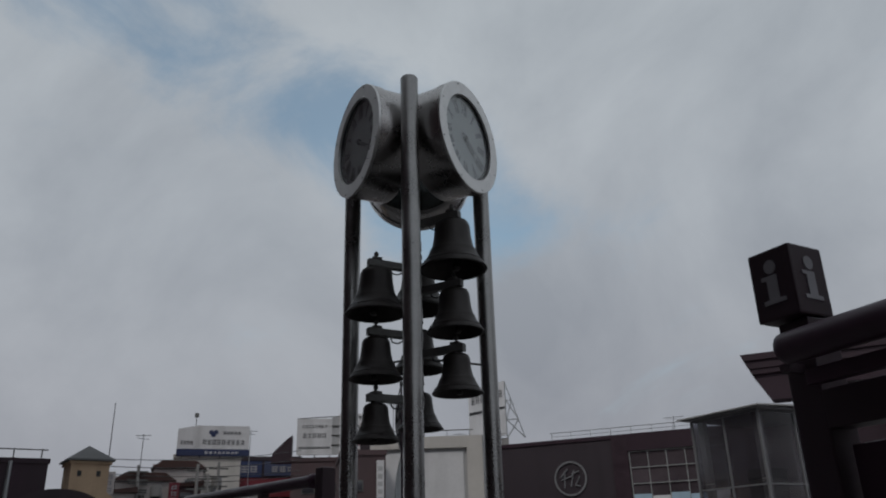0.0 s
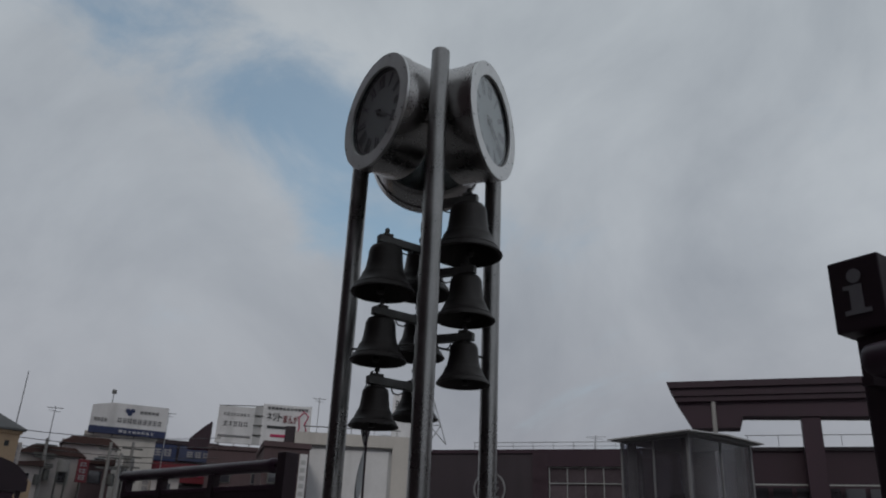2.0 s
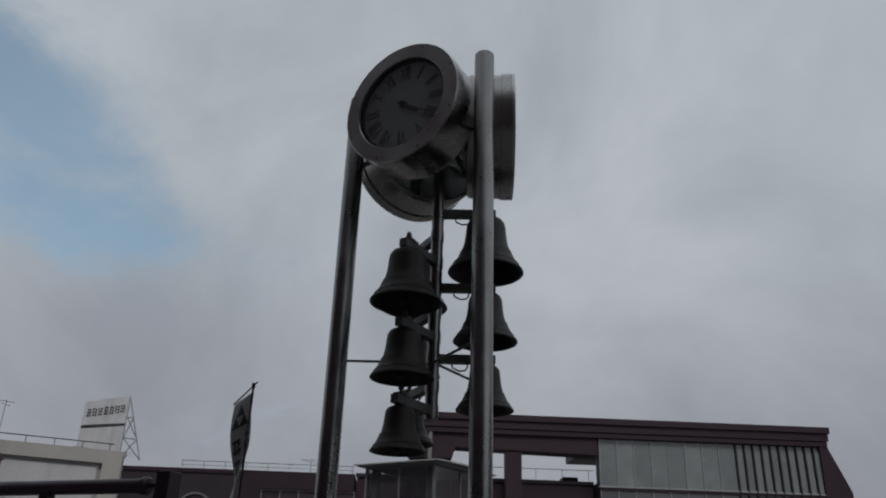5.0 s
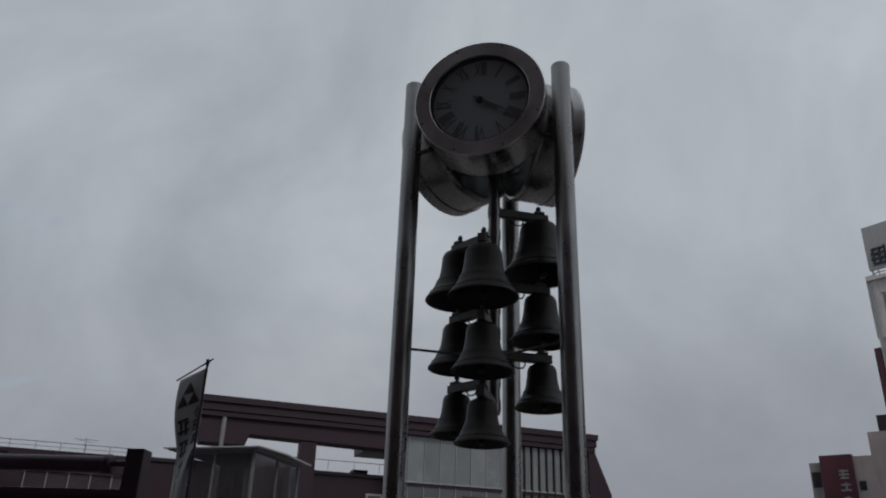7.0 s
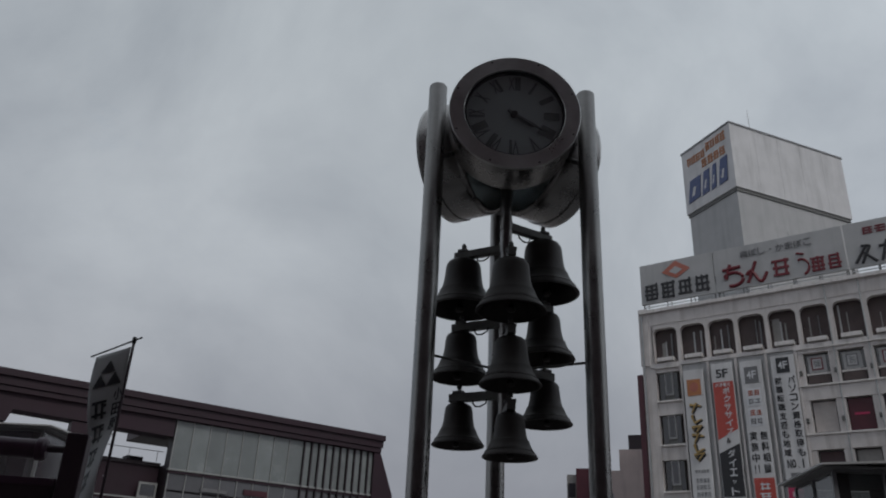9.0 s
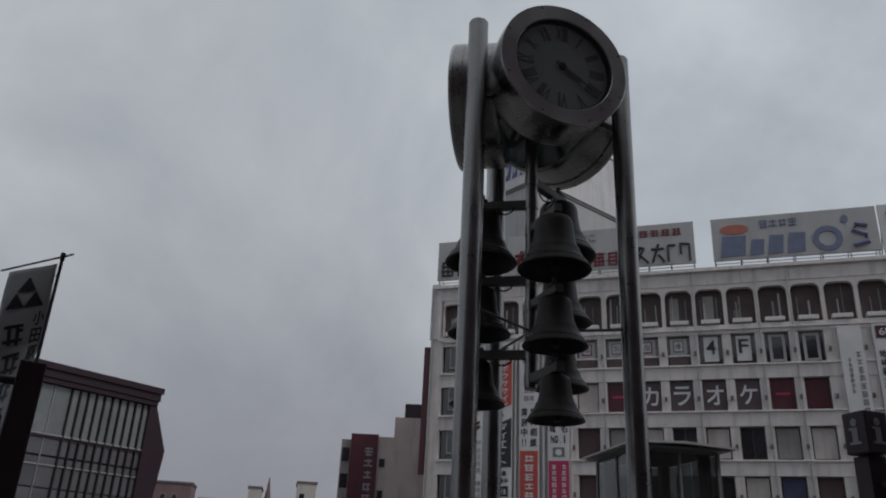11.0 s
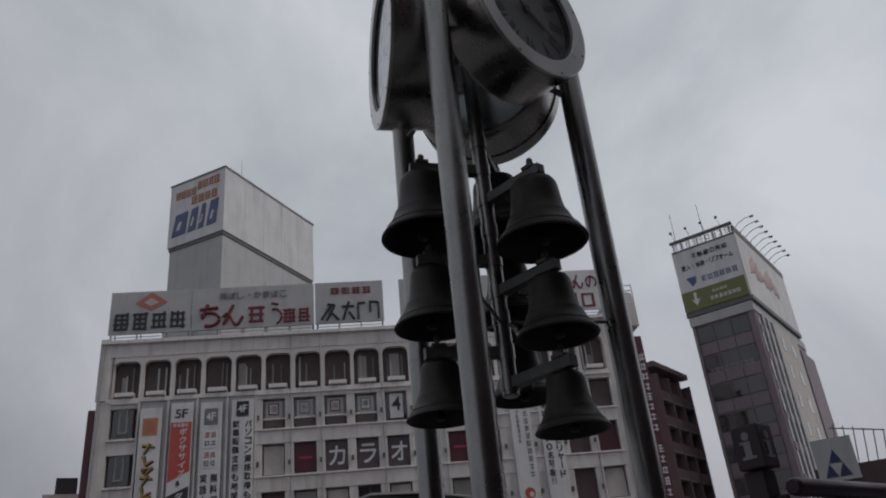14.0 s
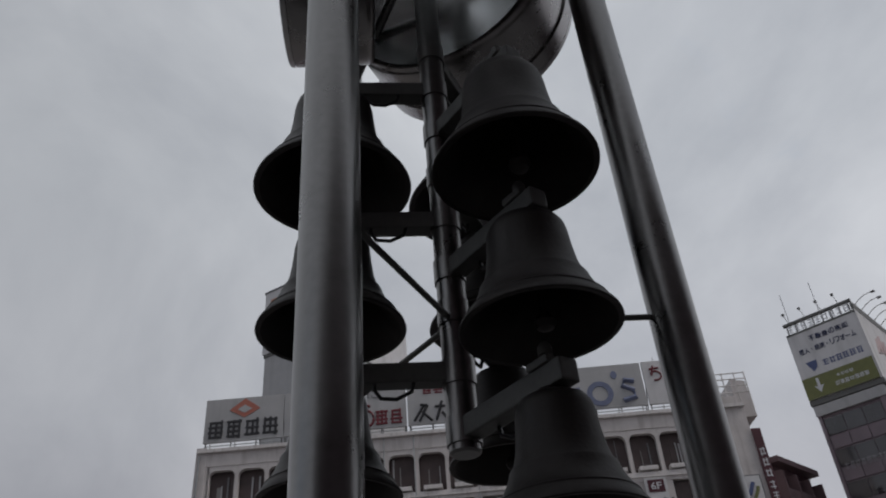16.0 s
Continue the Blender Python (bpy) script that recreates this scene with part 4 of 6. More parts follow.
# near corner at the origin; x runs along one wall and y along the other, away from the square
pavilion("glass lift pavilion with a thin pale metal roof before the station", town(-14.2, 21.0, 0, 91), 3.9, 3.3, 7.6, 2, CONCRETE, PAVGLASS)
pavilion("dark glass entrance pavilion with a thin pale metal roof", turned(10.05, 14.35, -0.37, -8), 2.4, 3.2, 6.0, 2, CHAR, DIMGLASS)


# ---- town beyond the square ----
def windows(parent, x0, z0, nx, nz, dx, dz, w, h, y, material=None, rim=None):
    pane = frame_ob = None
    for r in range(nz):
        for k in range(nx):
            if pane is None:
                frame_ob = part("window", box((0, y - 0.05, 0), (w, y + 0.02, h)), rim or MULLION, parent)
                frame_ob.location = (x0, 0, z0)
                pane = part("pane", box((0.08, y - 0.09, 0.08), (w - 0.08, y - 0.03, h - 0.08)), material or GLASS, frame_ob)
            else:
                f = again(frame_ob, parent, x0 + dx * k, 0, z0 + dz * r)
                again(pane, f)


hut = thing("ochre_turret", "ochre rendered turret with a grey pyramid roof", "building", town(-33.5, -0.2, 0, 96) @ Matrix.Diagonal((0.88, 1, 1, 1)))
part("wall", box((-0.93, 0, 0), (0.93, 1.86, 7.36)), OCHRE, hut)
part("cornice", box((-1.02, -0.09, 7.14), (1.02, 1.95, 7.27)), OCHRE, hut)
bm = bmesh.new()
base = [bm.verts.new(v) for v in ((-1.15, -0.2, 7.36), (1.15, -0.2, 7.36), (1.15, 2.06, 7.36), (-1.15, 2.06, 7.36))]
low = [bm.verts.new((v.co.x, v.co.y, 7.28)) for v in base]
top = bm.verts.new((0, 0.93, 8.06))
bm.faces.new(low)
for k in range(4):
    bm.faces.new([base[k], base[(k + 1) % 4], top])
    bm.faces.new([low[k], low[(k + 1) % 4], base[(k + 1) % 4], base[k]])
part("roof", bm, ROOF_GREY, hut, "grey pyramid roof")
for x in (-0.5, 0.42):
    part("window", box((x - 0.1, -0.02, 6.6), (x + 0.1, 0.03, 6.84)), BLACK, hut, "small square opening")
part("side_wing", slab([(0.9, 0), (2.0, 0), (2.0, 5.2), (0.9, 6.0)], 0.2, 1.8), OCHRE, hut)


def block(name, label, at, angle, wide, deep, high, wall, category="building", group=""):
    b = thing(name, label, category, town(at[0], at[1], 0, angle), group)
    part("wall", box((0, 0, 0), (wide, deep, high)), wall, b)
    part("parapet", box((-0.08, -0.08, high), (wide + 0.08, 0.18, high + 0.28)), wall, b)
    part("parapet", box((-0.08, 0.18, high), (0.14, deep, high + 0.28)), wall, b)
    return b


# facades in the west face the square: local x to the right as seen from it
hotel = block("hotel_building", "white narrow building with a large white roof billboard", (-52.9, 6.65, 0), 80, 4.6, 9, 10.35, CREAM)
windows(hotel, 0.6, 7.6, 2, 1, 2.0, 0, 0.7, 1.0, 0)
windows(hotel, 0.6, 5.2, 2, 1, 2.0, 0, 0.9, 1.2, 0)
bill = thing("roof_billboard", "white roof billboard with a navy band and blurred lettering", "billboard", town(-52.9, 6.75, 10.1, 80))
part("board", box((1.35, -0.2, 0.9), (5.0, 0.0, 2.55)), WHITE, bill)
part("side_board", slab([(0, 0.9), (1.35, 0.9), (1.35, 2.55), (0, 2.3)], -0.16, 0.0), WHITE, bill)
part("band", box((0, -0.24, 0.42), (5.05, 0.0, 0.88)), NAVY, bill, "navy band")
bars_row(1.7, 1.2, 3.0, 0.4, 9, -0.2, GREYINK, bill, 0.03)
bars_row(0.2, 1.2, 0.9, 0.3, 4, -0.16, GREYINK, bill, 0.03)
bars_row(1.9, 0.55, 2.4, 0.18, 8, -0.24, WHITE, bill, 0.02)
bars_row(3.1, 1.95, 1.3, 0.22, 5, -0.2, GREYINK, bill, 0.03)
for x, z in ((2.3, 2.08), (2.62, 2.1), (2.46, 1.9)):
    part("emblem", slab(disc(x, z, 0.16, 0.15), -0.23, -0.2), NAVY, bill)
for x in (0.4, 1.6, 3.0, 4.6):
    part("support", rod((x, -0.1, 0.28), (x, -0.1, 0.5), 0.05, segments=6), IRON, bill)
part("lamp_post", rod((1.2, -0.1, 2.5), (1.2, -0.1, 3.2), 0.03, segments=6), IRON, bill)
part("lamp", box((1.05, -0.2, 3.15), (1.35, 0.0, 3.45), 0.05), IRON, bill)

shop = block("blue_and_red_building", "low building with blue upper signs and a red lower front", (-57.3, 11.9, 0), 75, 5.2, 8, 11.0, CHAR)
part("upper_sign", box((0.2, -0.15, 9.7), (2.2, 0.0, 10.9)), NAVY, shop, "navy sign")
part("upper_sign", box((2.4, -0.15, 9.8), (5.1, 0.0, 10.9)), DUSK, shop, "blue sign")
bars_row(0.5, 10.0, 1.4, 0.6, 2, -0.15, PLATE, shop, 0.03)
bars_row(2.9, 10.05, 1.8, 0.5, 3, -0.15, PLATE, shop, 0.03)
part("lower_sign", box((0.0, -0.2, 8.2), (5.2, 0.0, 9.6)), REDDARK, shop, "dark red shop front sign")
bars_row(0.6, 8.6, 3.8, 0.4, 6, -0.2, PINK, shop, 0.03)

cafe = block("cafe_building", "brown building carrying white roof billboards", (-51.6, 14.8, 0), 66, 8.0, 9, 10.2, BROWN)
windows(cafe, 0.8, 7.9, 3, 1, 2.4, 0, 1.0, 0.8, 0, rim=IRON)
for x, w, material in ((0.3, 0.5, WHITE), (2.9, 1.1, GREYW), (5.6, 0.7, CREAM), (6.8, 0.5, WHITE)):
    part("shop_sign", box((x, -0.16, 6.6), (x + w, 0.0, 7.5)), material, cafe, "small pale shop sign")
cb = thing("roof_billboard", "white roof billboards, one with black and red lettering", "billboard", town(-51.6, 14.8, 10.15, 68))
part("side_board", box((0.35, -0.3, 0.5), (2.95, -0.1, 3.15)), WHITE, cb, "white board with faded lettering")
bars_row(0.7, 2.45, 1.9, 0.25, 8, -0.3, GREYINK, cb, 0.02)
bars_row(0.75, 1.7, 1.8, 0.4, 5, -0.3, GREYINK, cb, 0.02)
part("strip", box((0.5, -0.33, 0.95), (2.8, -0.29, 1.08)), GREYINK, cb)
part("scaffold_panel", box((2.95, -0.26, 0.5), (3.5, -0.1, 3.3)), GREYW, cb)
for z in (1.2, 1.9, 2.6):
    part("scaffold_bar", rod((2.9, -0.3, z), (3.55, -0.34, z), 0.04, segments=6), IRON, cb)
part("top_rail", rod((0.35, -0.2, 3.17), (7.05, -0.24, 3.52), 0.035, segments=6), IRON, cb)
part("board", box((3.5, -0.34, 0.5), (7.05, -0.12, 3.5)), WHITE, cb, "white board with black and red lettering")
word("ネット", 4.4, -0.36, 2.6, 0.66, INK, cb, 1.2)
word("まんが", 5.55, -0.36, 2.5, 0.66, REDDARK, cb, 1.1)
bars_row(3.8, 3.12, 3.0, 0.22, 11, -0.34, INK, cb, 0.03)
part("strip", box((3.9, -0.37, 1.75), (5.3, -0.33, 1.95)), INK, cb)
part("strip", box((3.8, -0.37, 0.6), (6.0, -0.33, 0.85)), REDDARK, cb)
part("strip", box((4.2, -0.37, 1.15), (5.5, -0.33, 1.35)), PINK, cb)
part("drawing", tube([(6.0, -0.36, 1.1), (6.25, -0.36, 1.9), (6.15, -0.36, 2.7), (6.5, -0.36, 3.1), (6.85, -0.36, 2.8), (6.6, -0.36, 2.2), (6.85, -0.36, 1.5), (6.5, -0.36, 0.9)], 0.05), PINK, cb, "curling red line")
for x in (0.6, 1.7, 2.8, 4.2, 5.7, 6.9):
    part("support", rod((x, 0.0, 0.0), (x, -0.1, 0.6), 0.05, segments=6), IRON, cb)
part("cover", slab([(-1.5, 0.0), (0.0, 0.0), (0.0, 2.0), (-0.5, 1.6), (-1.4, 0.7)], 0.0, 0.9), MAROON_DARK, cb, "dark red slanting cover")

hall = block("white_framed_hall", "white hall with a broad pale frame round a blank panel", (-36.3, 14.6, 0), 60.5, 6.6, 10, 9.15, GREYW)
part("frame", box((0.1, -0.25, 8.75), (6.5, 0.0, 9.4)), CREAM, hall, "pale frame")
part("frame", box((0.1, -0.25, 3.0), (0.8, 0.0, 8.75)), CREAM, hall)
part("frame", box((5.6, -0.25, 3.0), (6.5, 0.0, 8.75)), CREAM, hall)
part("panel", box((0.9, -0.06, 4.3), (5.4, 0.0, 8.55), 0.02), WHITE, hall, "blank white panel")
part("panel_edge", box((0.85, -0.12, 4.1), (5.5, 0.0, 4.3)), GREYINK, hall)
part("roof_rail", rod((0.5, -0.1, 9.75), (6.0, -0.1, 9.75), 0.03, segments=6), IRON, hall)
for k in range(5):
    part("rail_post", rod((0.6 + 1.3 * k, -0.1, 9.4), (0.6 + 1.3 * k, -0.1, 9.75), 0.02, segments=6), IRON, hall)
part("side_post", box((-0.5, -0.1, 0), (0.05, 0.3, 9.7)), CHAR, hall)

brick = block("brown_corner_building", "small brown building with a white upright shop sign", (-34.9, 12.4, 0), 72, 2.4, 6, 8.2, BROWN)
part("upright_sign", box((1.9, -0.2, 5.6), (2.3, 0.0, 7.9)), WHITE, brick, "white upright sign")
for k in range(5):
    part("lettering", box((1.97, -0.22, 5.75 + 0.4 * k), (2.22, -0.2, 5.98 + 0.4 * k)), GREYW, brick)
windows(brick, 0.3, 6.3, 1, 1, 1, 1, 0.9, 0.6, 0, rim=IRON)

board = thing("tall_billboard", "tall white billboard on a steel lattice frame", "billboard", town(-72.6, 42.2, 0, 57))
part("board", slab([(0, 16.6), (4.2, 16.9), (4.2, 23.1), (0, 21.9)], -0.2, 0.1), WHITE, board, "white board")
part("stripe", slab([(0.05, 19.2), (4.15, 19.9), (4.15, 20.15), (0.05, 19.5)], -0.24, -0.2), INK, board, "dark stripe")
for k in range(7):
    bm = bmesh.new()
    add_bars(bm, 0.3 + 0.53 * k, 20.35 + 0.13 * k, 0.45, 0.95, -0.24, -0.2, 3, 2)
    part("character", bm, INK, board)
part("lower_wall", box((-0.1, 0.1, 0), (4.4, 5, 16.6)), CONCRETE, board)
for (xa, za), (xb, zb) in (((4.25, 23.0), (6.3, 16.6)), ((4.25, 16.6), (4.25, 23.1)), ((4.3, 20.9), (4.95, 20.9)), ((4.3, 18.7), (5.65, 18.7)), ((4.3, 20.9), (5.65, 18.7)), ((4.3, 18.7), (6.3, 16.6)), ((4.95, 20.9), (4.3, 18.7)), ((5.65, 18.7), (4.3, 16.6))):
    part("lattice_bar", rod((xa, 0.2, za), (xb, 0.2, zb), 0.06, segments=6), GALV, board)
dark = block("dark_low_hall", "dark low hall with a railed roof", (-43.6, -8.2, 0), 92, 6.6, 8, 8.5, MAROON_FAR)
for k in range(5):
    part("roof_post", rod((0.6 + 1.4 * k, 0, 8.7), (0.6 + 1.4 * k, 0, 9.3), 0.04, segments=6), IRON, dark)
part("roof_rail", rod((0.3, 0, 9.25), (6.5, 0, 9.25), 0.035, segments=6), IRON, dark)
part("pipe", rod((4.7, -0.1, 5.0), (4.7, -0.1, 8.6), 0.12, segments=8), GALV, dark)
for nm, at, ang, w, d, h, mt in (("white_house", (-47.5, 2.4, 0), 84, 3.4, 6, 8.1, HOUSE), ("brown_roofed_house", (-50.5, 5.0, 0), 80, 3.2, 6, 9.3, HOUSE), ("grey_house", (-49.0, -0.2, 0), 88, 2.4, 6, 7.6, CONCRETE)):
    b = block(nm, "small dull town house with a low dark roof", at, ang, w, d, h, mt)
    part("roof", slab([(-0.2, h), (w + 0.2, h), (w * 0.85, h + 0.5), (w * 0.15, h + 0.5)], -0.2, d * 0.8), ROOF_BROWN if nm.startswith("brown") or nm.startswith("white") else ROOF_GREY, b, "low dark roof")
    windows(b, 0.4, h - 1.6, 2, 1, w * 0.5, 0, 0.7, 0.9, 0)
    windows(b, 0.4, h - 3.6, 2, 1, w * 0.5, 0, 0.7, 0.9, 0)
mast = thing("radio_mast", "thin lattice radio mast", "mast", town(-53.4, 2.4, 0, 0))
part("shaft", rod((0, 0, 0), (0, 0, 14.1), 0.07, 0.03, 8), GALV, mast)
for k in range(6):
    part("rung", rod((-0.16, 0, 10.2 + 0.6 * k), (0.16, 0, 10.2 + 0.6 * k), 0.02, segments=6), GALV, mast)
pole_group = "utility poles"
for x, y, h in ((-45.0, 6.8, 8.9), (-46.0, 8.3, 9.2), (-47.0, 3.6, 9.0)):
    u = thing("utility_pole", "concrete utility pole with crossarms", "utility pole", town(x, y, 0, 85), pole_group)
    part("shaft", rod((0, 0, 0), (0, 0, h), 0.14, 0.09, 12), CONCRETE, u)
    for dz in (0.4, 0.9, 1.5):
        part("crossarm", box((-0.6, -0.04, h - dz - 0.05), (0.6, 0.04, h - dz + 0.05)), IRON, u)
    part("transformer", rod((0.3, -0.1, h - 2.4), (0.3, -0.1, h - 1.8), 0.18), IRON, u)
for k, (za, zb) in enumerate(((8.6, 9.3), (8.2, 8.6), (7.8, 8.3), (9.0, 9.9))):
    wire = thing("power_line", "thin sagging power line between poles", "cable", town(-40.0, 2.0, 0, 0) @ Matrix.Translation((40.0, -2.0, 0)), "power lines")
    pts = [(-45.5 - 0.5 * s, 0.2 + 13.5 * s, za + (zb - za) * s - 0.7 * 4 * s * (1 - s) * 0.5) for s in np.linspace(0, 1, 11)]
    part("wire", tube(pts, 0.022, 5), BLACK, wire)
for x, y, h in ((-49.2, 22.0, 14.6), (-54.5, 12.4, 12.9), (-51.0, 4.2, 11.6), (-46.0, 26.0, 12.0)):
    t = thing("roof_aerial", "thin television aerial standing over the roofs", "aerial", town(x, y, 0, 70), "roof aerials")
    part("shaft", rod((0, 0, 0), (0, 0, h), 0.03, segments=6), GALV, t)
    part("crossbar", rod((-0.5, 0, h - 0.1), (0.5, 0, h - 0.1), 0.025, segments=6), GALV, t)
    part("crossbar", rod((-0.3, -0.3, h - 0.3), (0.3, 0.3, h - 0.3), 0.02, segments=6), GALV, t)

CLUT = random.Random(21)
for k in range(16):
    y = -3.0 + 0.95 * k
    x = -44.5 - CLUT.uniform(0, 2.5)
    kind = k % 4
    h = CLUT.uniform(7.0, 8.6)
    if kind == 0:
        t = thing("roof_tank", "small grey water tank on a frame over the low roofs", "tank", town(x, y, 0, 85), "roof tanks")
        part("tank", lathe([(0, h + 0.7), (0.3, h + 0.66), (0.34, h + 0.5), (0.34, h), (0, h)], 16), CONCRETE, t)
        for a, b in ((-0.25, -0.25), (0.25, -0.25), (-0.25, 0.25), (0.25, 0.25)):
            part("leg", rod((a, b, 0), (a, b, h), 0.04, segments=6), IRON, t)
    elif kind == 1:
        t = thing("shop_sign", "upright shop sign on a thin post among the houses", "sign", town(x, y, 0, 85), "small shop signs")
        part("post", rod((0, 0, 0), (0, 0, h), 0.05, segments=6), IRON, t)
        material = CLUT.choice((REDDARK, HOUSE, NAVY, CREAM))
        part("board", box((-0.3, -0.08, h - 1.3), (0.3, 0.08, h), 0.02), material, t)
        bars_column(-0.2, h - 0.1, 0.4, 1.1, 3, -0.08, PLATE, t, 0.02)
    elif kind == 2:
        t = thing("low_shed", "low brown shed with a lean-to roof between houses", "shed", town(x, y, 0, 85), "low sheds")
        part("wall", box((-0.8, 0, 0), (0.8, 1.5, h - 0.8)), CLUT.choice((BROWN, HOUSE)), t)
        part("roof", slab([(-0.95, h - 0.8), (0.95, h - 0.8), (0.95, h - 0.45), (-0.95, h - 0.65)], -0.2, 1.6), ROOF_BROWN, t, "dark lean-to roof")
        part("window", box((-0.4, -0.05, h - 1.9), (0.3, 0.02, h - 1.2)), GLASS, t)
    else:
        t = thing("utility_pole", "concrete utility pole with crossarms", "utility pole", town(x, y, 0, 85 + CLUT.uniform(-30, 30)), pole_group)
        part("shaft", rod((0, 0, 0), (0, 0, h), 0.12, 0.08, 10), CONCRETE, t)
        for dz in (0.3, 0.8):
            part("crossarm", box((-0.6, -0.04, h - dz - 0.04), (0.6, 0.04, h - dz + 0.04)), IRON, t)
        part("transformer", rod((-0.28, -0.1, h - 1.9), (-0.28, -0.1, h - 1.3), 0.17), IRON, t)


# ---- department store ----
STORE = turned(21.08, 69.08, -1.7, -36.97)
store = thing("department_store", "long stained white concrete department store hung with banners", "department store", STORE)
part("back_wall", box((0.9, 0.62, 0), (50.2, 20.0, 31.4)), RECESS, store, "dark wall behind the window frames")
part("corner_wall", box((47.9, -0.05, 0), (51.0, 3.0, 31.5)), FACADE, store, "plain pale corner wall")
part("side_wall", box((50.2, 3.0, 0), (51.0, 20.0, 31.5)), FACADE, store)
part("side_wall", box((-0.35, 0.0, 0), (0.95, 20.0, 31.3)), FACADE, store)
part("parapet", box((0.5, -0.05, 30.15), (47.9, 0.6, 31.45)), FACADE, store)
part("cornice", box((-0.35, -0.35, 31.45), (51.0, 0.9, 31.78)), TRIM, store, "pale projecting cornice")
part("roof", box((-0.3, 0.9, 31.4), (51.0, 20.0, 31.6)), CONCRETE, store)
part("end_upstand", box((-0.45, -0.1, 26.0), (0.5, 0.8, 32.0)), FACADE, store)
# arcade along the top floor
W = 2.78
arch_out = [(0, 26.1), (0.17, 26.1)] + [(0.17, 29.1)] + [(0.17 + 0.62 * (1 - math.cos(t)), 29.1 + 0.62 * math.sin(t)) for t in np.linspace(0.2, 1.57, 7)]
arch_out += [(W - x, z) for x, z in reversed(arch_out[1:])] + [(W, 26.1), (W, 30.15), (0, 30.15)]
arch0 = sill0 = back0 = None
ARC = random.Random(11)
for k in range(17):
    x = 0.72 + W * k
    if arch0 is None:
        arch0 = part("arch", slab(arch_out, 0.0, 0.55), FACADE, store, "round-shouldered pale arch")
        arch0.location = (x, 0, 0)
        sill0 = part("sill_box", box((0.55, -0.35, 26.25), (W - 0.55, 0.6, 26.62), 0.03), TRIM, arch0, "pale projecting sill box")
        back0 = part("glazing", box((0.25, 0.64, 26.6), (W - 0.25, 0.70, 29.6)), GLASS, arch0)
    else:
        o = again(arch0, store, x)
        for child in arch0.children:
            again(child, o, *child.location)
    # window frames and whatever stands behind the glass differ from arch to arch
    for j in range(ARC.choice((2, 2, 3))):
        xb = x + ARC.uniform(0.5, W - 0.75)
        part("window_bar", box((xb, 0.52, 26.62), (xb + ARC.uniform(0.06, 0.16), 0.63, ARC.uniform(28.2, 29.5))), ARC.choice((CONCRETE, GREYINK, GREYW)), store)
    if ARC.random() < 0.6:
        xb = x + ARC.uniform(0.4, 1.2)
        part("blind", box((xb, 0.56, 26.7), (xb + ARC.uniform(0.4, 1.0), 0.62, ARC.uniform(27.6, 29.2))), ARC.choice((RECESS, CONCRETE, GREYINK, RECESS)), store, "half-drawn dull blind")
part("band", box((0.5, -0.12, 25.75), (47.9, 0.6, 26.12)), TRIM, store, "pale string course")
# storeys: pilasters, spandrels and windows
ROWS = ((22.4, 25.2), (18.2, 21.0), (13.95, 16.75), (9.75, 12.55), (5.5, 8.3))
bay = lambda k: 14.62 + 2.83 * k  # noqa: E731
pil0 = None
xs = [bay(k) - 0.8 for k in range(12)] + [bay(11) + 2.05]
for x in xs:
    if pil0 is None:
        pil0 = part("pilaster", box((0, -0.06, 4.0), (0.78, 0.6, 25.75), 0.03), FACADE, store, "pale stained pilaster")
        pil0.location = (x, 0, 0)
    else:
        again(pil0, store, x)
for z0, z1 in ((25.2, 25.76), (21.0, 22.4), (16.75, 18.2), (12.55, 13.95), (8.3, 9.75), (4.0, 5.5)):
    part("spandrel", box((14.0, -0.11, z0 + 0.06), (48.0, 0.61, z1 - 0.02)), FACADE, store, "pale spandrel")
    part("sill", box((13.9, -0.26, z1 - 0.14), (48.0, 0.1, z1)), TRIM, store, "thin window sill")
    part("spandrel", box((0.9, 0.06, z0), (3.5, 0.61, z1)), FACADE, store)
    part("sill", box((0.9, -0.14, z1 - 0.16), (3.5, 0.1, z1)), TRIM, store)
win0 = None
for r, (z0, z1) in enumerate(ROWS):
    for k in range(12):
        if win0 is None:
            win0 = part("window", box((0, 0.40, 0), (2.05, 0.52, z1 - z0)), IRON, store, "dark framed window")
            win0.location = (bay(k), 0, z0)
            p0 = part("pane", box((0.08, 0.36, 0.08), (1.0, 0.44, z1 - z0 - 0.08)), GLASS, win0)
            again(p0, win0, 0.97)
        else:
            w = again(win0, store, bay(k), 0, z0)
            for child in win0.children:
                again(child, w, *child.location)
    # narrow left-hand window
    w = part("window", box((1.15, 0.35, z0), (3.0, 0.5, z1)), IRON, store)
    part("frame", box((1.72, 0.22, z0 + 0.55), (2.5, 0.36, z1)), GREYW, w)
    part("pane", box((1.84, 0.18, z0 + 0.7), (2.38, 0.3, z1 - 0.1)), GLASS, w)
    part("pane", box((1.22, 0.3, z0 + 0.1), (1.66, 0.38, z1 - 0.1)), GLASS, w)
    part("pane", box((2.56, 0.3, z0 + 0.1), (2.94, 0.38, z1 - 0.1)), GLASS, w)
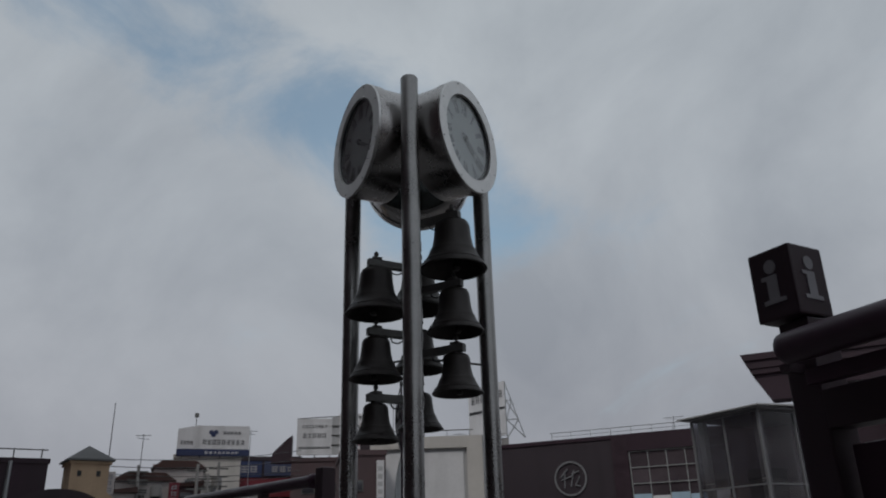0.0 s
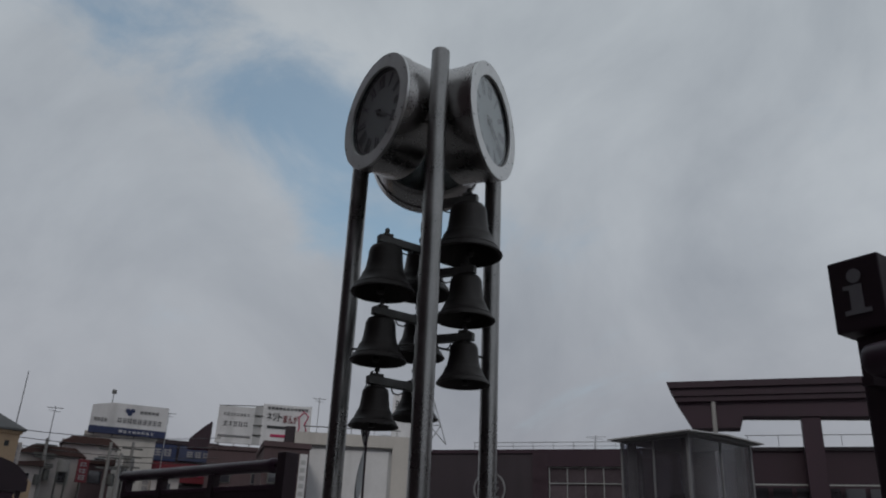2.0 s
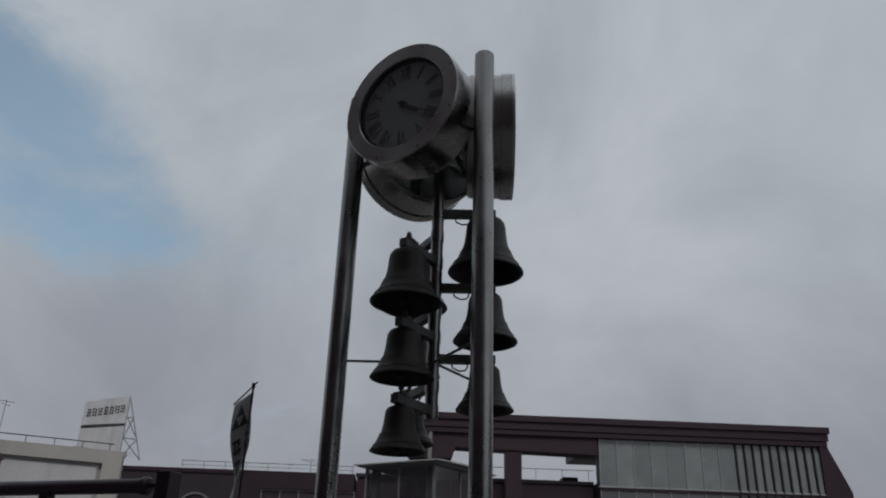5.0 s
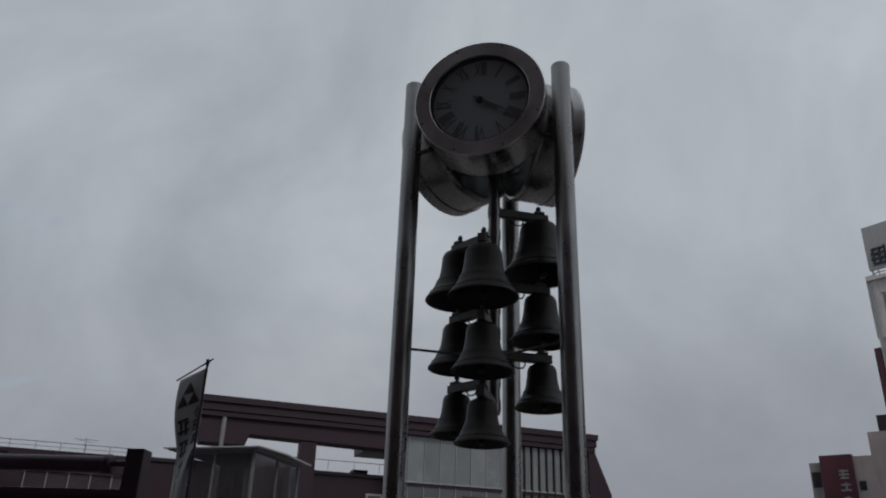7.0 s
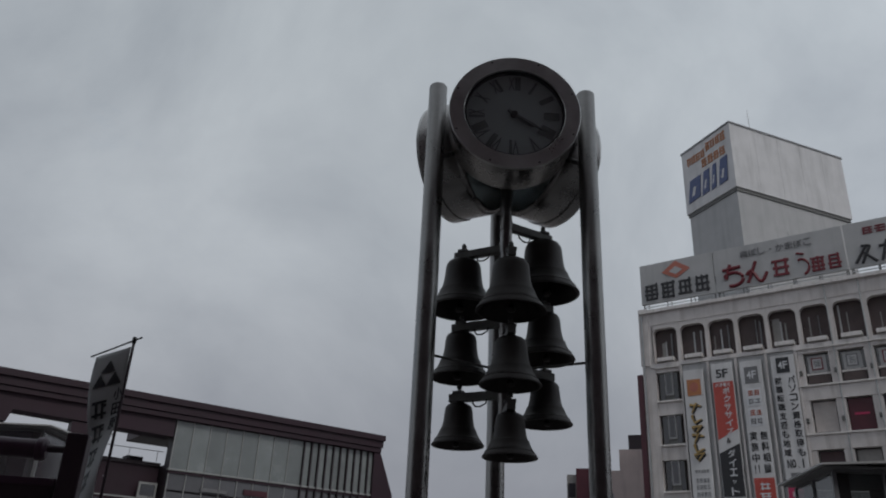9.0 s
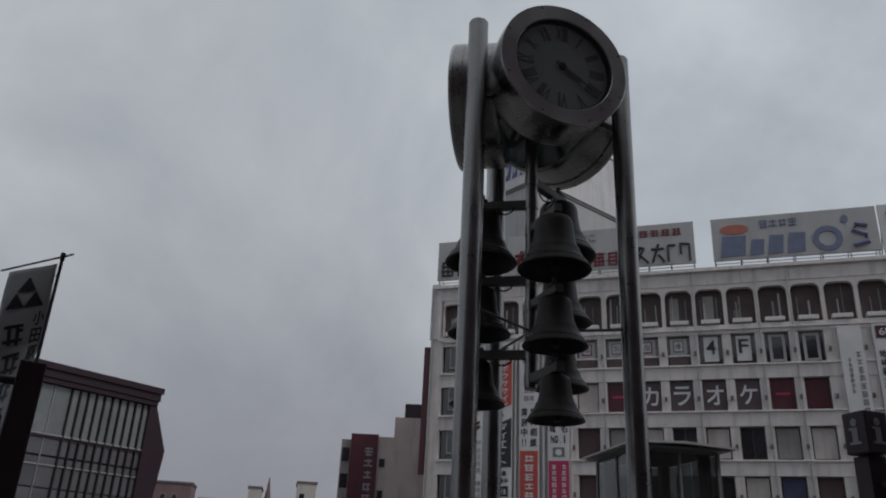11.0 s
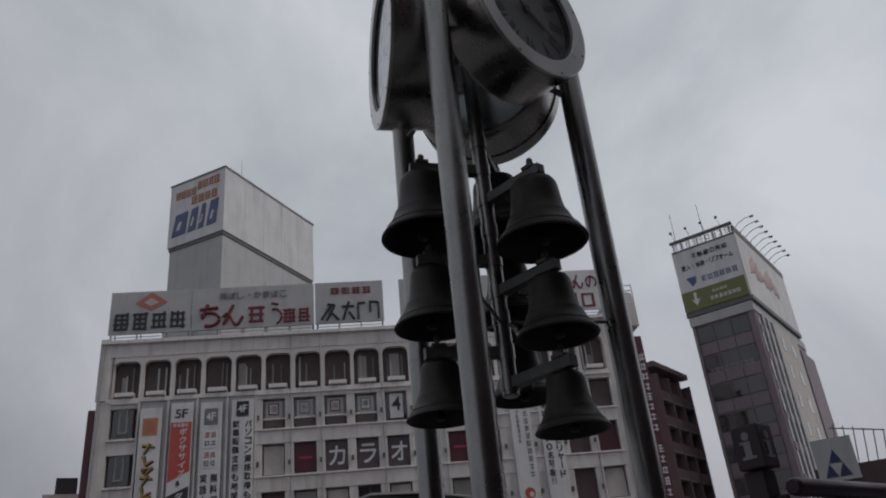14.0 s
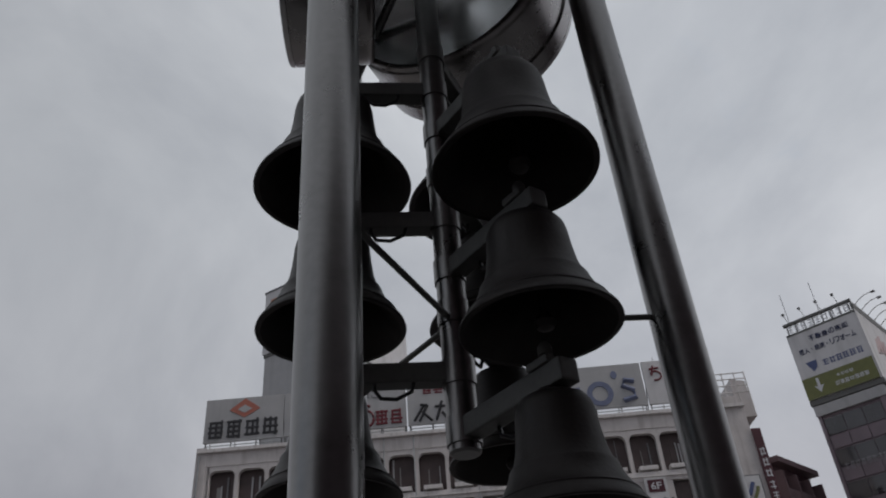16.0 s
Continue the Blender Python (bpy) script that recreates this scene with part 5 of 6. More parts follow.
# what stands in the windows
for k, w in enumerate(("個", "別", "指", "導")):
    s = part("window_sign", box((bay(k) + 0.25, 0.26, 23.55), (bay(k) + 1.75, 0.35, 25.05)), GREYW, store, "grey window sign")
    part("sign_square", box((bay(k) + 0.5, 0.21, 23.75), (bay(k) + 1.45, 0.27, 24.85)), REDDARK if k % 2 == 0 else GREYINK, s)
    part("sign_field", box((bay(k) + 0.62, 0.18, 23.87), (bay(k) + 1.33, 0.22, 24.73)), WHITE, s)
    word(w, bay(k) + 0.97, 0.17, 24.3, 0.62, GREYINK, s, 0.55)
    part("awning", box((bay(k) + 0.1, 0.1, 22.5), (bay(k) + 1.95, 0.38, 23.3), 0.1), RECESS, store, "dark lower curtain")
    part("rail", box((bay(k) + 0.05, 0.08, 23.3), (bay(k) + 2.0, 0.36, 23.45)), TRIM, store)
for k in (6, 7):
    f = part("inner_frame", box((bay(k) + 0.35, 0.26, 22.6), (bay(k) + 1.7, 0.36, 25.1)), GREYW, store, "pale inner window frame")
    part("pane", box((bay(k) + 0.6, 0.22, 22.8), (bay(k) + 1.45, 0.28, 24.85)), GLASS, f)
for k, w in ((4, "4"), (5, "F")):
    s = part("window_sign", box((bay(k) + 0.4, 0.2, 22.75), (bay(k) + 1.65, 0.34, 25.1)), WHITE, store, "white window sign")
    word(w, bay(k) + 1.02, 0.18, 24.1, 1.3, INK, s, 0.85)
for k in (1, 2, 3, 4, 5, 6):
    s = part("window_sign", box((bay(k) + 0.05, 0.22, 18.3), (bay(k) + 2.0, 0.34, 20.95)), SHEET if k in (2, 3, 4, 5) else MAROON_SHEET, store, "dark red window sheet")
    if k in (1, 6):
        part("dash", box((bay(k) + 0.45, 0.19, 19.55), (bay(k) + 1.6, 0.23, 19.75)), PINK, s)
for k, w in ((2, "カ"), (3, "ラ"), (4, "オ"), (5, "ケ")):
    word(w, bay(k) + 1.03, 0.2, 19.65, 1.75, LETTER, store, 1.5)
for k, r, material in ((0, 1, HOUSE), (0, 2, BROWN), (10, 1, BROWN), (11, 1, MAROON_SHEET), (10, 2, BROWN), (11, 2, HOUSE), (4, 2, HOUSE), (6, 2, CONCRETE), (7, 1, MAROON_SHEET), (11, 0, RECESS), (10, 0, RECESS), (3, 3, CONCRETE), (11, 3, DUSK), (6, 3, DUSK), (5, 3, CREAM), (1, 2, CONCRETE), (7, 3, BROWN), (0, 3, BROWN), (2, 2, HOUSE), (10, 3, RECESS), (2, 4, HOUSE), (5, 4, BROWN), (9, 4, HOUSE), (7, 2, HOUSE)):
    z0, z1 = ROWS[r]
    part("blind", box((bay(k) + 0.12, 0.3, z0 + 0.15), (bay(k) + 1.92, 0.355, z1 - 0.1)), material, store, "drawn window blind")

# upright banners on the left
part("banner_bay", box((3.45, 0.05, 4.0), (14.0, 0.61, 25.76)), GREYW, store, "grey backing of the banners")
for x in (3.5, 6.12, 8.72, 11.42, 14.02):
    part("banner_rail", box((x - 0.09, -0.2, 4.0), (x + 0.09, 0.1, 25.7)), FACADE, store)


def banner(label, x0, x1, z0, z1, material):
    b = part("banner", box((x0, -0.34, z0), (x1, -0.14, z1), 0.02), material, store, label)
    return b


b1 = banner("white upright banner with orange square and gold script", 3.75, 5.65, 9.2, 25.0, WHITE)
part("square", box((4.05, -0.38, 22.5), (5.35, -0.33, 24.05)), ORANGE, b1)
part("emblem", slab(disc(4.7, 23.3, 0.42, 0.45), -0.41, -0.37), LOZENGE, b1)
BRUSH = ((((4.15, 0.35), (5.2, 0.15)), ((4.8, 0.5), (4.3, -0.5))), (((4.3, 0.4), (4.5, -0.45)), ((4.5, -0.45), (5.15, -0.1))), (((4.2, 0.1), (5.15, 0.25)), ((5.1, 0.25), (4.5, -0.5)), ((4.35, -0.1), (4.6, -0.3))))
for k, z in enumerate((21.3, 20.3, 19.4, 18.5, 17.6, 16.9)):
    bm = bmesh.new()
    for (xa, za), (xb, zb) in BRUSH[k % 3]:
        add_rod(bm, (xa, -0.36, z + za * 0.9), (xb, -0.36, z + zb * 0.9), 0.16, 0.09, segments=6)
    part("brush_stroke", bm, GOLD, b1, "gold brush script")
    bm = bmesh.new()
    for (xa, za), (xb, zb) in BRUSH[k % 3]:
        add_rod(bm, (xa + 0.07, -0.345, z + za * 0.9 - 0.06), (xb + 0.07, -0.345, z + zb * 0.9 - 0.06), 0.17, 0.10, segments=6)
    part("brush_shade", bm, INK, b1)
bars_row(4.1, 15.35, 1.3, 0.35, 5, -0.34, GREYINK, b1, 0.03)
for z in (14.5, 13.9, 13.3, 12.7):
    bars_row(4.1, z, 1.3, 0.45, 4, -0.34, GREYINK, b1, 0.03)
for z in (11.5, 10.9, 10.3):
    bars_row(4.05, z, 1.4, 0.45, 4, -0.34, GREYINK, b1, 0.03)
b2 = banner("white, red and black upright banner", 6.45, 8.4, 9.4, 25.3, WHITE)
word("5F", 7.42, -0.36, 24.3, 0.9, INK, b2, 1.2)
part("red_field", slab([(6.5, 23.5), (8.35, 23.5), (8.35, 19.1), (6.5, 18.2)], -0.37, -0.33), RED, b2, "red field")
bars_row(6.7, 23.05, 1.4, 0.35, 4, -0.37, LETTER, b2, 0.03)
column("ボクササイズ", 7.65, -0.38, 23.0, 0.74, LETTER, b2, 0.66)
word("&", 7.42, -0.38, 18.1, 0.42, INK, b2)
part("black_field", slab([(6.5, 17.0), (8.35, 17.8), (8.35, 13.2), (6.5, 13.2)], -0.37, -0.33), INK, b2, "black field")
column("ダイエット", 7.55, -0.38, 17.35, 0.82, LETTER, b2, 0.68)
word("会員", 7.42, -0.36, 12.65, 0.5, INK, b2, 1.1)
word("募集中", 7.42, -0.36, 12.0, 0.5, INK, b2, 1.4)
part("notice_box", box((6.75, -0.37, 10.55), (8.1, -0.33, 11.5)), INK, b2, "black notice box")
bars_row(6.9, 10.75, 1.05, 0.5, 3, -0.37, LETTER, b2, 0.03)
bars_row(6.75, 9.65, 1.35, 0.55, 3, -0.34, INK, b2, 0.03)
b3 = banner("white upright banner with grey and red notices", 9.1, 11.0, 9.0, 25.2, WHITE)
part("square", box((9.45, -0.38, 23.1), (10.65, -0.33, 24.6)), GREYINK, b3)
word("4F", 10.05, -0.4, 23.85, 0.8, LETTER, b3, 0.9)
for z in (21.0, 19.2):
    f = part("notice", box((9.4, -0.37, z), (10.7, -0.33, z + 1.6)), LETTER, b3)
    bars_row(9.5, z + 0.9, 1.1, 0.55, 2, -0.37, LOZENGE, f, 0.03)
    bars_row(9.5, z + 0.15, 1.1, 0.55, 2, -0.37, GREYINK, f, 0.03)
column("無料相談", 10.5, -0.36, 18.8, 0.95, INK, b3, 0.62)
column(["実", "施", "中", "!!"], 9.6, -0.36, 18.8, 0.95, INK, b3, 0.62)
part("red_field", box((9.2, -0.37, 9.1), (10.9, -0.33, 14.7)), RED, b3, "red field")
bars_column(9.6, 14.4, 0.9, 5.0, 6, -0.37, LETTER, b3, 0.03)
b4 = banner("white upright banner with black columns of writing", 11.85, 13.85, 9.4, 25.3, WHITE)
part("square", box((12.3, -0.38, 23.7), (13.4, -0.33, 25.1)), INK, b4)
word("4F", 12.85, -0.4, 24.4, 0.75, LETTER, b4, 0.85)
column("パソコン資格取得も", 13.4, -0.36, 23.4, 0.79, INK, b4, 0.62)
column("就職転職支援も地域", 12.3, -0.36, 23.4, 0.79, INK, b4, 0.6)
word("No.1", 12.85, -0.36, 15.75, 0.8, INK, b4, 1.5)
part("emblem", box((12.3, -0.37, 14.15), (13.4, -0.33, 15.0)), GREYINK, b4)
part("emblem", slab(disc(12.85, 14.55, 0.3, 0.28), -0.39, -0.36), LETTER, b4)
part("crimson_field", box((11.9, -0.37, 9.5), (13.8, -0.33, 13.8)), PINK, b4, "crimson field")
bars_column(12.2, 13.5, 0.42, 3.7, 7, -0.37, LETTER, b4, 0.03)
bars_column(13.1, 13.5, 0.42, 3.7, 7, -0.37, LETTER, b4, 0.03)
# banners to the right
part("banner_bay", box((37.0, -0.02, 4.0), (42.7, 0.3, 25.76)), FACADE, store)
b5 = banner("white upright banner with grey writing and a red dot", 37.55, 39.45, 9.0, 25.4, WHITE)
bars_column(38.75, 23.2, 0.45, 7.0, 10, -0.34, GREYINK, b5, 0.03)
bars_column(38.05, 22.6, 0.3, 3.2, 7, -0.34, GREYINK, b5, 0.03)
part("dot", slab(disc(38.5, 14.9, 0.48, 0.5), -0.37, -0.33), RED, b5, "red dot")
part("dot_cut", slab(disc(38.62, 14.78, 0.22, 0.24), -0.39, -0.36), WHITE, b5)
bars_column(38.2, 14.2, 0.75, 4.7, 6, -0.34, GREYINK, b5, 0.03)
b6 = banner("white upright banner with black writing and a dark red foot", 40.3, 42.25, 9.0, 25.5, WHITE)
part("square", box((40.55, -0.38, 24.2), (42.0, -0.33, 25.3)), MAROON_SHEET, b6)
word("6F", 41.28, -0.4, 24.75, 0.7, LETTER, b6, 1.0)
column(["カ", "ラ", "オ", "ケ", "・", "ビ", "リ", "ヤ", "ー", "ド"], 41.8, -0.36, 23.8, 0.78, INK, b6, 0.55)
column(["地", "域", "最", "大", "7", "0", "名", "可", "能", "!!"], 40.85, -0.36, 23.2, 0.78, INK, b6, 0.55)
part("foot", box((40.45, -0.38, 9.2), (42.1, -0.33, 13.9)), REDDARK, b6, "dark red foot")
bars_column(40.9, 13.7, 0.8, 4.3, 8, -0.38, LETTER, b6, 0.03)
b7 = banner("white upright banner with blue and navy writing", 48.8, 50.4, 9.2, 24.9, WHITE)
part("rim", box((48.7, -0.3, 9.1), (50.5, -0.12, 25.0)), GREYINK, store)
part("emblem", tube([(49.15, -0.36, 23.2), (49.5, -0.36, 23.9), (49.7, -0.36, 24.3)], 0.17), BLUE, b7)
part("emblem", tube([(49.55, -0.36, 22.95), (49.9, -0.36, 23.5), (50.05, -0.36, 23.9)], 0.15), OLIVE, b7)
bars_column(49.15, 22.6, 0.95, 2.5, 2, -0.34, BLUE, b7, 0.04)
column("ゼミナール", 49.6, -0.36, 20.1, 1.15, NAVY, b7, 0.95)
bars_column(49.75, 13.9, 0.4, 2.9, 7, -0.34, BLUE, b7, 0.03)
part("blue_foot", box((48.9, -0.38, 9.4), (50.3, -0.33, 10.8)), BLUE, b7, "blue foot")
bars_row(49.1, 9.8, 1.0, 0.6, 2, -0.38, LETTER, b7, 0.03)
# red upright signs at the two ends
e1 = part("end_sign", box((51.0, 2.2, 8.0), (51.25, 3.9, 28.5)), MAROON_SHEET, store, "dark red upright sign with pale letters")
bars_column(0, 0, 1.1, 17.0, 15, 0, LETTER, e1, 0.04, Matrix.Translation((51.27, 2.5, 27.0)) @ Matrix.Rotation(radians(90), 4, "Z"))
e3 = part("end_sign", box((50.98, -0.3, 8.0), (51.8, -0.12, 29.2)), MAROON_SHEET, store, "dark red upright sign with pale letters")
bars_column(51.12, 27.5, 0.55, 8.0, 8, -0.3, LETTER, e3, 0.03)
bars_column(51.12, 18.5, 0.55, 8.0, 8, -0.3, LETTER, e3, 0.03)
e2 = part("end_sign", box((-0.95, -0.1, 12.5), (-0.4, 0.3, 25.2)), MAROON_SHEET, store, "weathered red upright sign")
part("drain_pipe", rod((-0.1, -0.2, 4), (-0.1, -0.2, 31.2), 0.09, segments=8), GALV, store)
for x in (17.3, 20.1, 25.8, 31.4, 34.2, 45.6):
    part("drain_pipe", rod((x - 0.1, -0.16, 4), (x - 0.1, -0.16, 31.4), 0.06, segments=6), GALV, store)
for k in range(12):
    for r in range(4):
        part("wall_lamp", box((bay(k) - 0.5, -0.22, ROWS[r][0] + 0.9), (bay(k) - 0.28, -0.05, ROWS[r][0] + 1.3), 0.02), IRON, store)
# stair house and railings on the roof
house = part("stair_house", box((48.9, 1.5, 31.6), (51.0, 9.0, 33.2)), FACADE, store, "pale stair house")
part("stair_house", slab([(50.0, 31.6), (53.2, 31.6), (53.0, 35.3), (51.6, 35.6), (51.5, 33.0), (50.0, 33.0)], 3.0, 12.0), FACADE, store)
for z in (33.6, 34.3, 35.0, 35.6):
    part("roof_rail", rod((49.2, 1.6, z), (52.6, 1.6, z), 0.06, segments=6), TRIM, store)
for x in (49.2, 50.4, 51.6, 52.6):
    part("rail_post", rod((x, 1.6, 31.7), (x, 1.6, 35.7), 0.06, segments=6), TRIM, store)
part("lamp_mast", rod((49.3, 0.2, 31.7), (49.0, 0.2, 37.0), 0.07, segments=6), IRON, store)
part("lamp_arm", rod((49.0, 0.2, 37.0), (48.2, 0.0, 36.6), 0.06, segments=6), IRON, store)

# roof signs along the front
SIGN = STORE @ Matrix.Translation((0, 0, 31.78))


def roof_sign(label, x0, x1, top=36.75, material=None):
    s = thing("roof_sign", label, "sign", SIGN, "roof signs of the store")
    part("board", box((x0 + 0.04, -0.25, 0.62), (x1 - 0.04, 0.05, top - 31.78), 0.02), material or GREYW, s)
    n = max(2, int((x1 - x0) / 2.2))
    for k in range(n + 1):
        x = x0 + 0.2 + (x1 - x0 - 0.4) * k / n
        part("leg", rod((x, 0.1, 0), (x, 0.1, 4.2), 0.06, segments=6), IRON, s)
        part("stay", rod((x, 0.15, 3.4), (x, 1.9, 0.02), 0.05, segments=6), IRON, s)
    part("rail", rod((x0 + 0.2, -0.15, 0.3), (x1 - 0.2, -0.15, 0.3), 0.05, segments=6), GALV, s)
    return s


s1 = roof_sign("pale grey roof sign with a red lozenge and black characters", 0.05, 7.7)
part("lozenge", slab([(2.4, 3.75), (3.9, 4.85), (5.4, 3.75), (3.9, 2.9)], -0.3, -0.24), LOZENGE, s1, "faded red lozenge")
part("lozenge_heart", slab([(3.2, 3.75), (3.9, 4.2), (4.6, 3.75), (3.9, 3.35)], -0.33, -0.29), GREYW, s1)
bars_row(0.35, 0.85, 7.0, 1.95, 4, -0.25, INK, s1, 0.1, True)
s2 = roof_sign("pale grey roof sign with dark red and black characters", 7.75, 19.5)
word("梅ぼし・かまぼこ", 13.6, -0.3, 4.05, 0.8, GREYINK, s2, 6.6)
brush_mark(8.3, 0.9, 2.3, 2.3, 0, -0.28, REDDARK, s2)
brush_mark(10.6, 0.9, 2.2, 2.2, 1, -0.28, REDDARK, s2)
bars_row(12.9, 0.9, 2.0, 2.1, 1, -0.25, REDDARK, s2, 0.1, True)
brush_mark(14.9, 0.8, 1.6, 2.3, 2, -0.28, REDDARK, s2)
bars_row(16.4, 0.85, 2.8, 1.6, 2, -0.25, REDDARK, s2, 0.1, True)
s3 = roof_sign("pale grey roof sign with black brushed characters", 19.55, 26.35)
bars_row(21.0, 3.6, 4.2, 0.8, 4, -0.25, REDDARK, s3, 0.06)
STROKES = ((20.2, 1.0, 21.2, 2.6), (20.8, 2.6, 21.5, 2.5), (21.5, 2.5, 20.7, 0.9), (21.0, 1.9, 21.9, 0.9), (22.2, 2.3, 23.4, 2.3), (22.9, 2.8, 22.3, 0.9), (22.9, 1.7, 23.4, 0.9), (23.8, 2.6, 23.8, 0.9), (23.8, 2.6, 24.5, 2.6), (24.9, 2.7, 25.8, 2.6), (25.8, 2.6, 25.8, 0.9), (25.0, 2.6, 25.0, 1.6))
for first, last in ((0, 4), (4, 7), (7, 9), (9, 12)):
    bm = bmesh.new()
    for xa, za, xb, zb in STROKES[first:last]:
        add_rod(bm, (xa, -0.28, za), (xb, -0.28, zb), 0.13, segments=6)
    part("brush_character", bm, INK, s3)
s4 = roof_sign("pale grey roof sign with broad blue shapes", 27.9, 42.3)
for x, w, h in ((28.6, 2.2, 2.1), (31.2, 1.2, 1.6), (32.8, 1.3, 1.9), (34.5, 1.5, 2.0)):
    part("blue_shape", slab([(x, 0.9), (x + w, 1.0), (x + w + 0.2, 0.9 + h), (x + 0.3, 0.95 + h)], -0.31, -0.24), MUTED, s4)
part("blue_ring", lathe([(0.75, -0.05), (1.25, -0.05), (1.25, 0.05), (0.75, 0.05), (0.75, -0.05)], 32, Matrix.Translation((38.0, -0.28, 2.1)) @ Matrix.Rotation(radians(90), 4, "X")), MUTED, s4)
part("blue_shape", tube([(41.4, -0.27, 3.1), (40.5, -0.27, 3.3), (40.2, -0.27, 2.7), (41.2, -0.27, 2.2), (41.3, -0.27, 1.5), (40.1, -0.27, 1.2)], 0.26, 6), MUTED, s4)
part("orange_shape", slab(disc(30.0, 3.7, 1.3, 0.5), -0.31, -0.24), LOZENGE, s4)
bars_row(32.2, 3.6, 3.4, 0.9, 4, -0.25, MUTED, s4, 0.06)
part("accent", slab(disc(39.6, 3.9, 0.3, 0.4), -0.31, -0.24), MUTED, s4)
s5 = roof_sign("white roof sign with dark red characters", 42.4, 48.9, 36.8, WHITE)
for k in range(4):
    brush_mark(42.95 + 1.4 * k, 2.95, 1.25, 1.55, (0, 2, 1, 3)[k], -0.28, REDDARK, s5)
bars_row(44.6, 0.8, 1.7, 1.75, 1, -0.25, REDDARK, s5, 0.08, True)
part("door_shape", slab([(46.5, 0.9), (47.8, 0.9), (47.8, 2.4), (46.5, 2.4), (46.5, 1.1), (46.72, 1.1), (46.72, 2.2), (47.58, 2.2), (47.58, 1.1), (46.5, 1.1)], -0.31, -0.24), REDDARK, s5)
for x in (14.2, 44.8):
    a = thing("roof_aerial", "thin whip aerial on the store roof", "aerial", STORE @ Matrix.Translation((x, 4.0, 31.6)), "roof aerials")
    part("shaft", rod((0, 0, 0), (0, 0, 7.6), 0.06, 0.03, 6), GALV, a)

# tall box sign standing on the store roof
tower_sign = thing("rooftop_sign_tower", "tall white box sign tower with orange and blue shapes", "sign tower", turned(33.85, 72.0, 29.1, 21.8))
# local x along the long blank side, local y along the lettered side, origin at the near corner
part("shaft", box((0.0, 0.0, 0.0), (17.6, 8.1, 17.6)), GREYW, tower_sign, "grey-white shaft")
part("box", box((-0.25, -0.25, 18.0), (18.0, 8.35, 26.7), 0.05), WHITE, tower_sign, "white sheet-metal sign box")
part("shadow_gap", box((-0.12, -0.12, 17.55), (17.8, 8.2, 18.05)), IRON, tower_sign)
part("edge_trim", box((-0.32, -0.32, 26.6), (18.1, 8.45, 26.85)), GREYINK, tower_sign)
for x in (3.6, 7.2, 10.8, 14.4):
    part("sheet_seam", box((x - 0.03, -0.27, 18.1), (x + 0.03, -0.248, 26.6)), WHITE, tower_sign)
ly = Matrix.Translation((-0.26, 8.3, 0)) @ Matrix.Rotation(radians(-90), 4, "Z")
# lettered side: local x from its far end to the corner
for x0, x1, z0, z1 in ((0.9, 4.2, 24.3, 25.5), (4.3, 7.8, 24.8, 26.1), (3.4, 7.6, 22.9, 24.2)):
    n = 4
    for k in range(n):
        g = bmesh.new()
        add_bars(g, x0 + (x1 - x0) * k / n, z0, (x1 - x0) / n * 0.9, z1 - z0, -0.08, 0.0, 3, 2)
        o = part("orange_shape", g, ORANGE, tower_sign, "orange lettering")
        o.matrix_basis = ly
for k, (x, w) in enumerate(((0.6, 2.1), (3.1, 1.2), (4.7, 0.8), (6.0, 1.4))):
    lean, high = 0.55, 2.9 + 0.12 * k
    o = part("blue_shape", slab([(x, 19.3), (x + w, 19.4), (x + w + lean * 0.6, 19.4 + high), (x + lean, 19.3 + high)], -0.09, 0.0), BLUE, tower_sign, "slanting blue shape")
    o.matrix_basis = ly
    o = part("shape_gap", slab([(x + w * 0.34, 20.0), (x + w * 0.58, 20.0), (x + w * 0.66 + 0.2, 21.1), (x + w * 0.44 + 0.2, 21.1)], -0.11, -0.02), WHITE, tower_sign)
    o.matrix_basis = ly
o = part("whip", rod((6.5, 3.0, 26.8), (6.5, 3.0, 32.5), 0.06, 0.03, 6), GALV, tower_sign)

# ---- office tower with a crown of signs ----
off = thing("office_tower", "narrow grey-violet office tower with dark glazing and roof boards", "office tower", turned(78.65, 32.95, -2.0, -79))
# local x points from the far end of the front to the near corner; local y runs back
FW, SD = 7.2, 22.0
part("core", box((-FW, 0.25, 0), (0, SD, 35.2)), TOWERWALL, off)
part("corner_pier", box((-0.7, 0, 0), (0.0, 0.9, 35.2)), TOWERWALL, off)
part("corner_pier", box((-FW, 0, 0), (-FW + 0.35, 0.6, 35.2)), TOWERWALL, off)
z = 33.6
while z > 2:
    for k in range(3):
        x0 = -FW + 0.45 + 2.0 * k
        part("pane", box((x0, 0.12, z - 1.75), (x0 + 1.9, 0.24, z)), GLASS, off)
        part("spandrel_panel", box((x0, 0.14, z - 3.2), (x0 + 1.9, 0.26, z - 1.85)), TOWERWALL, off)
    z -= 3.4
bars_row(-6.4, 28.0, 5.0, 0.8, 9, 0.12, PLATE, off, 0.03)
for y0, y1 in ((1.1, 2.3), (3.1, 4.3), (5.3, 6.4)):
    strip = part("side_strip", box((-0.06, y0, 1.0), (0.04, y1, 33.4)), GLASS, off, "upright strip of dark glazing")
    for k in range(10):
        part("transom", box((0.0, y0, 2.0 + 3.3 * k), (0.07, y1, 2.9 + 3.3 * k)), TOWERWALL, strip)
for y0, y1 in ((2.35, 3.05), (4.35, 5.25), (6.45, 7.4)):
    part("side_pier", box((0.0, y0, 0), (0.2, y1, 34.0)), GREYW, off, "pale upright pier")
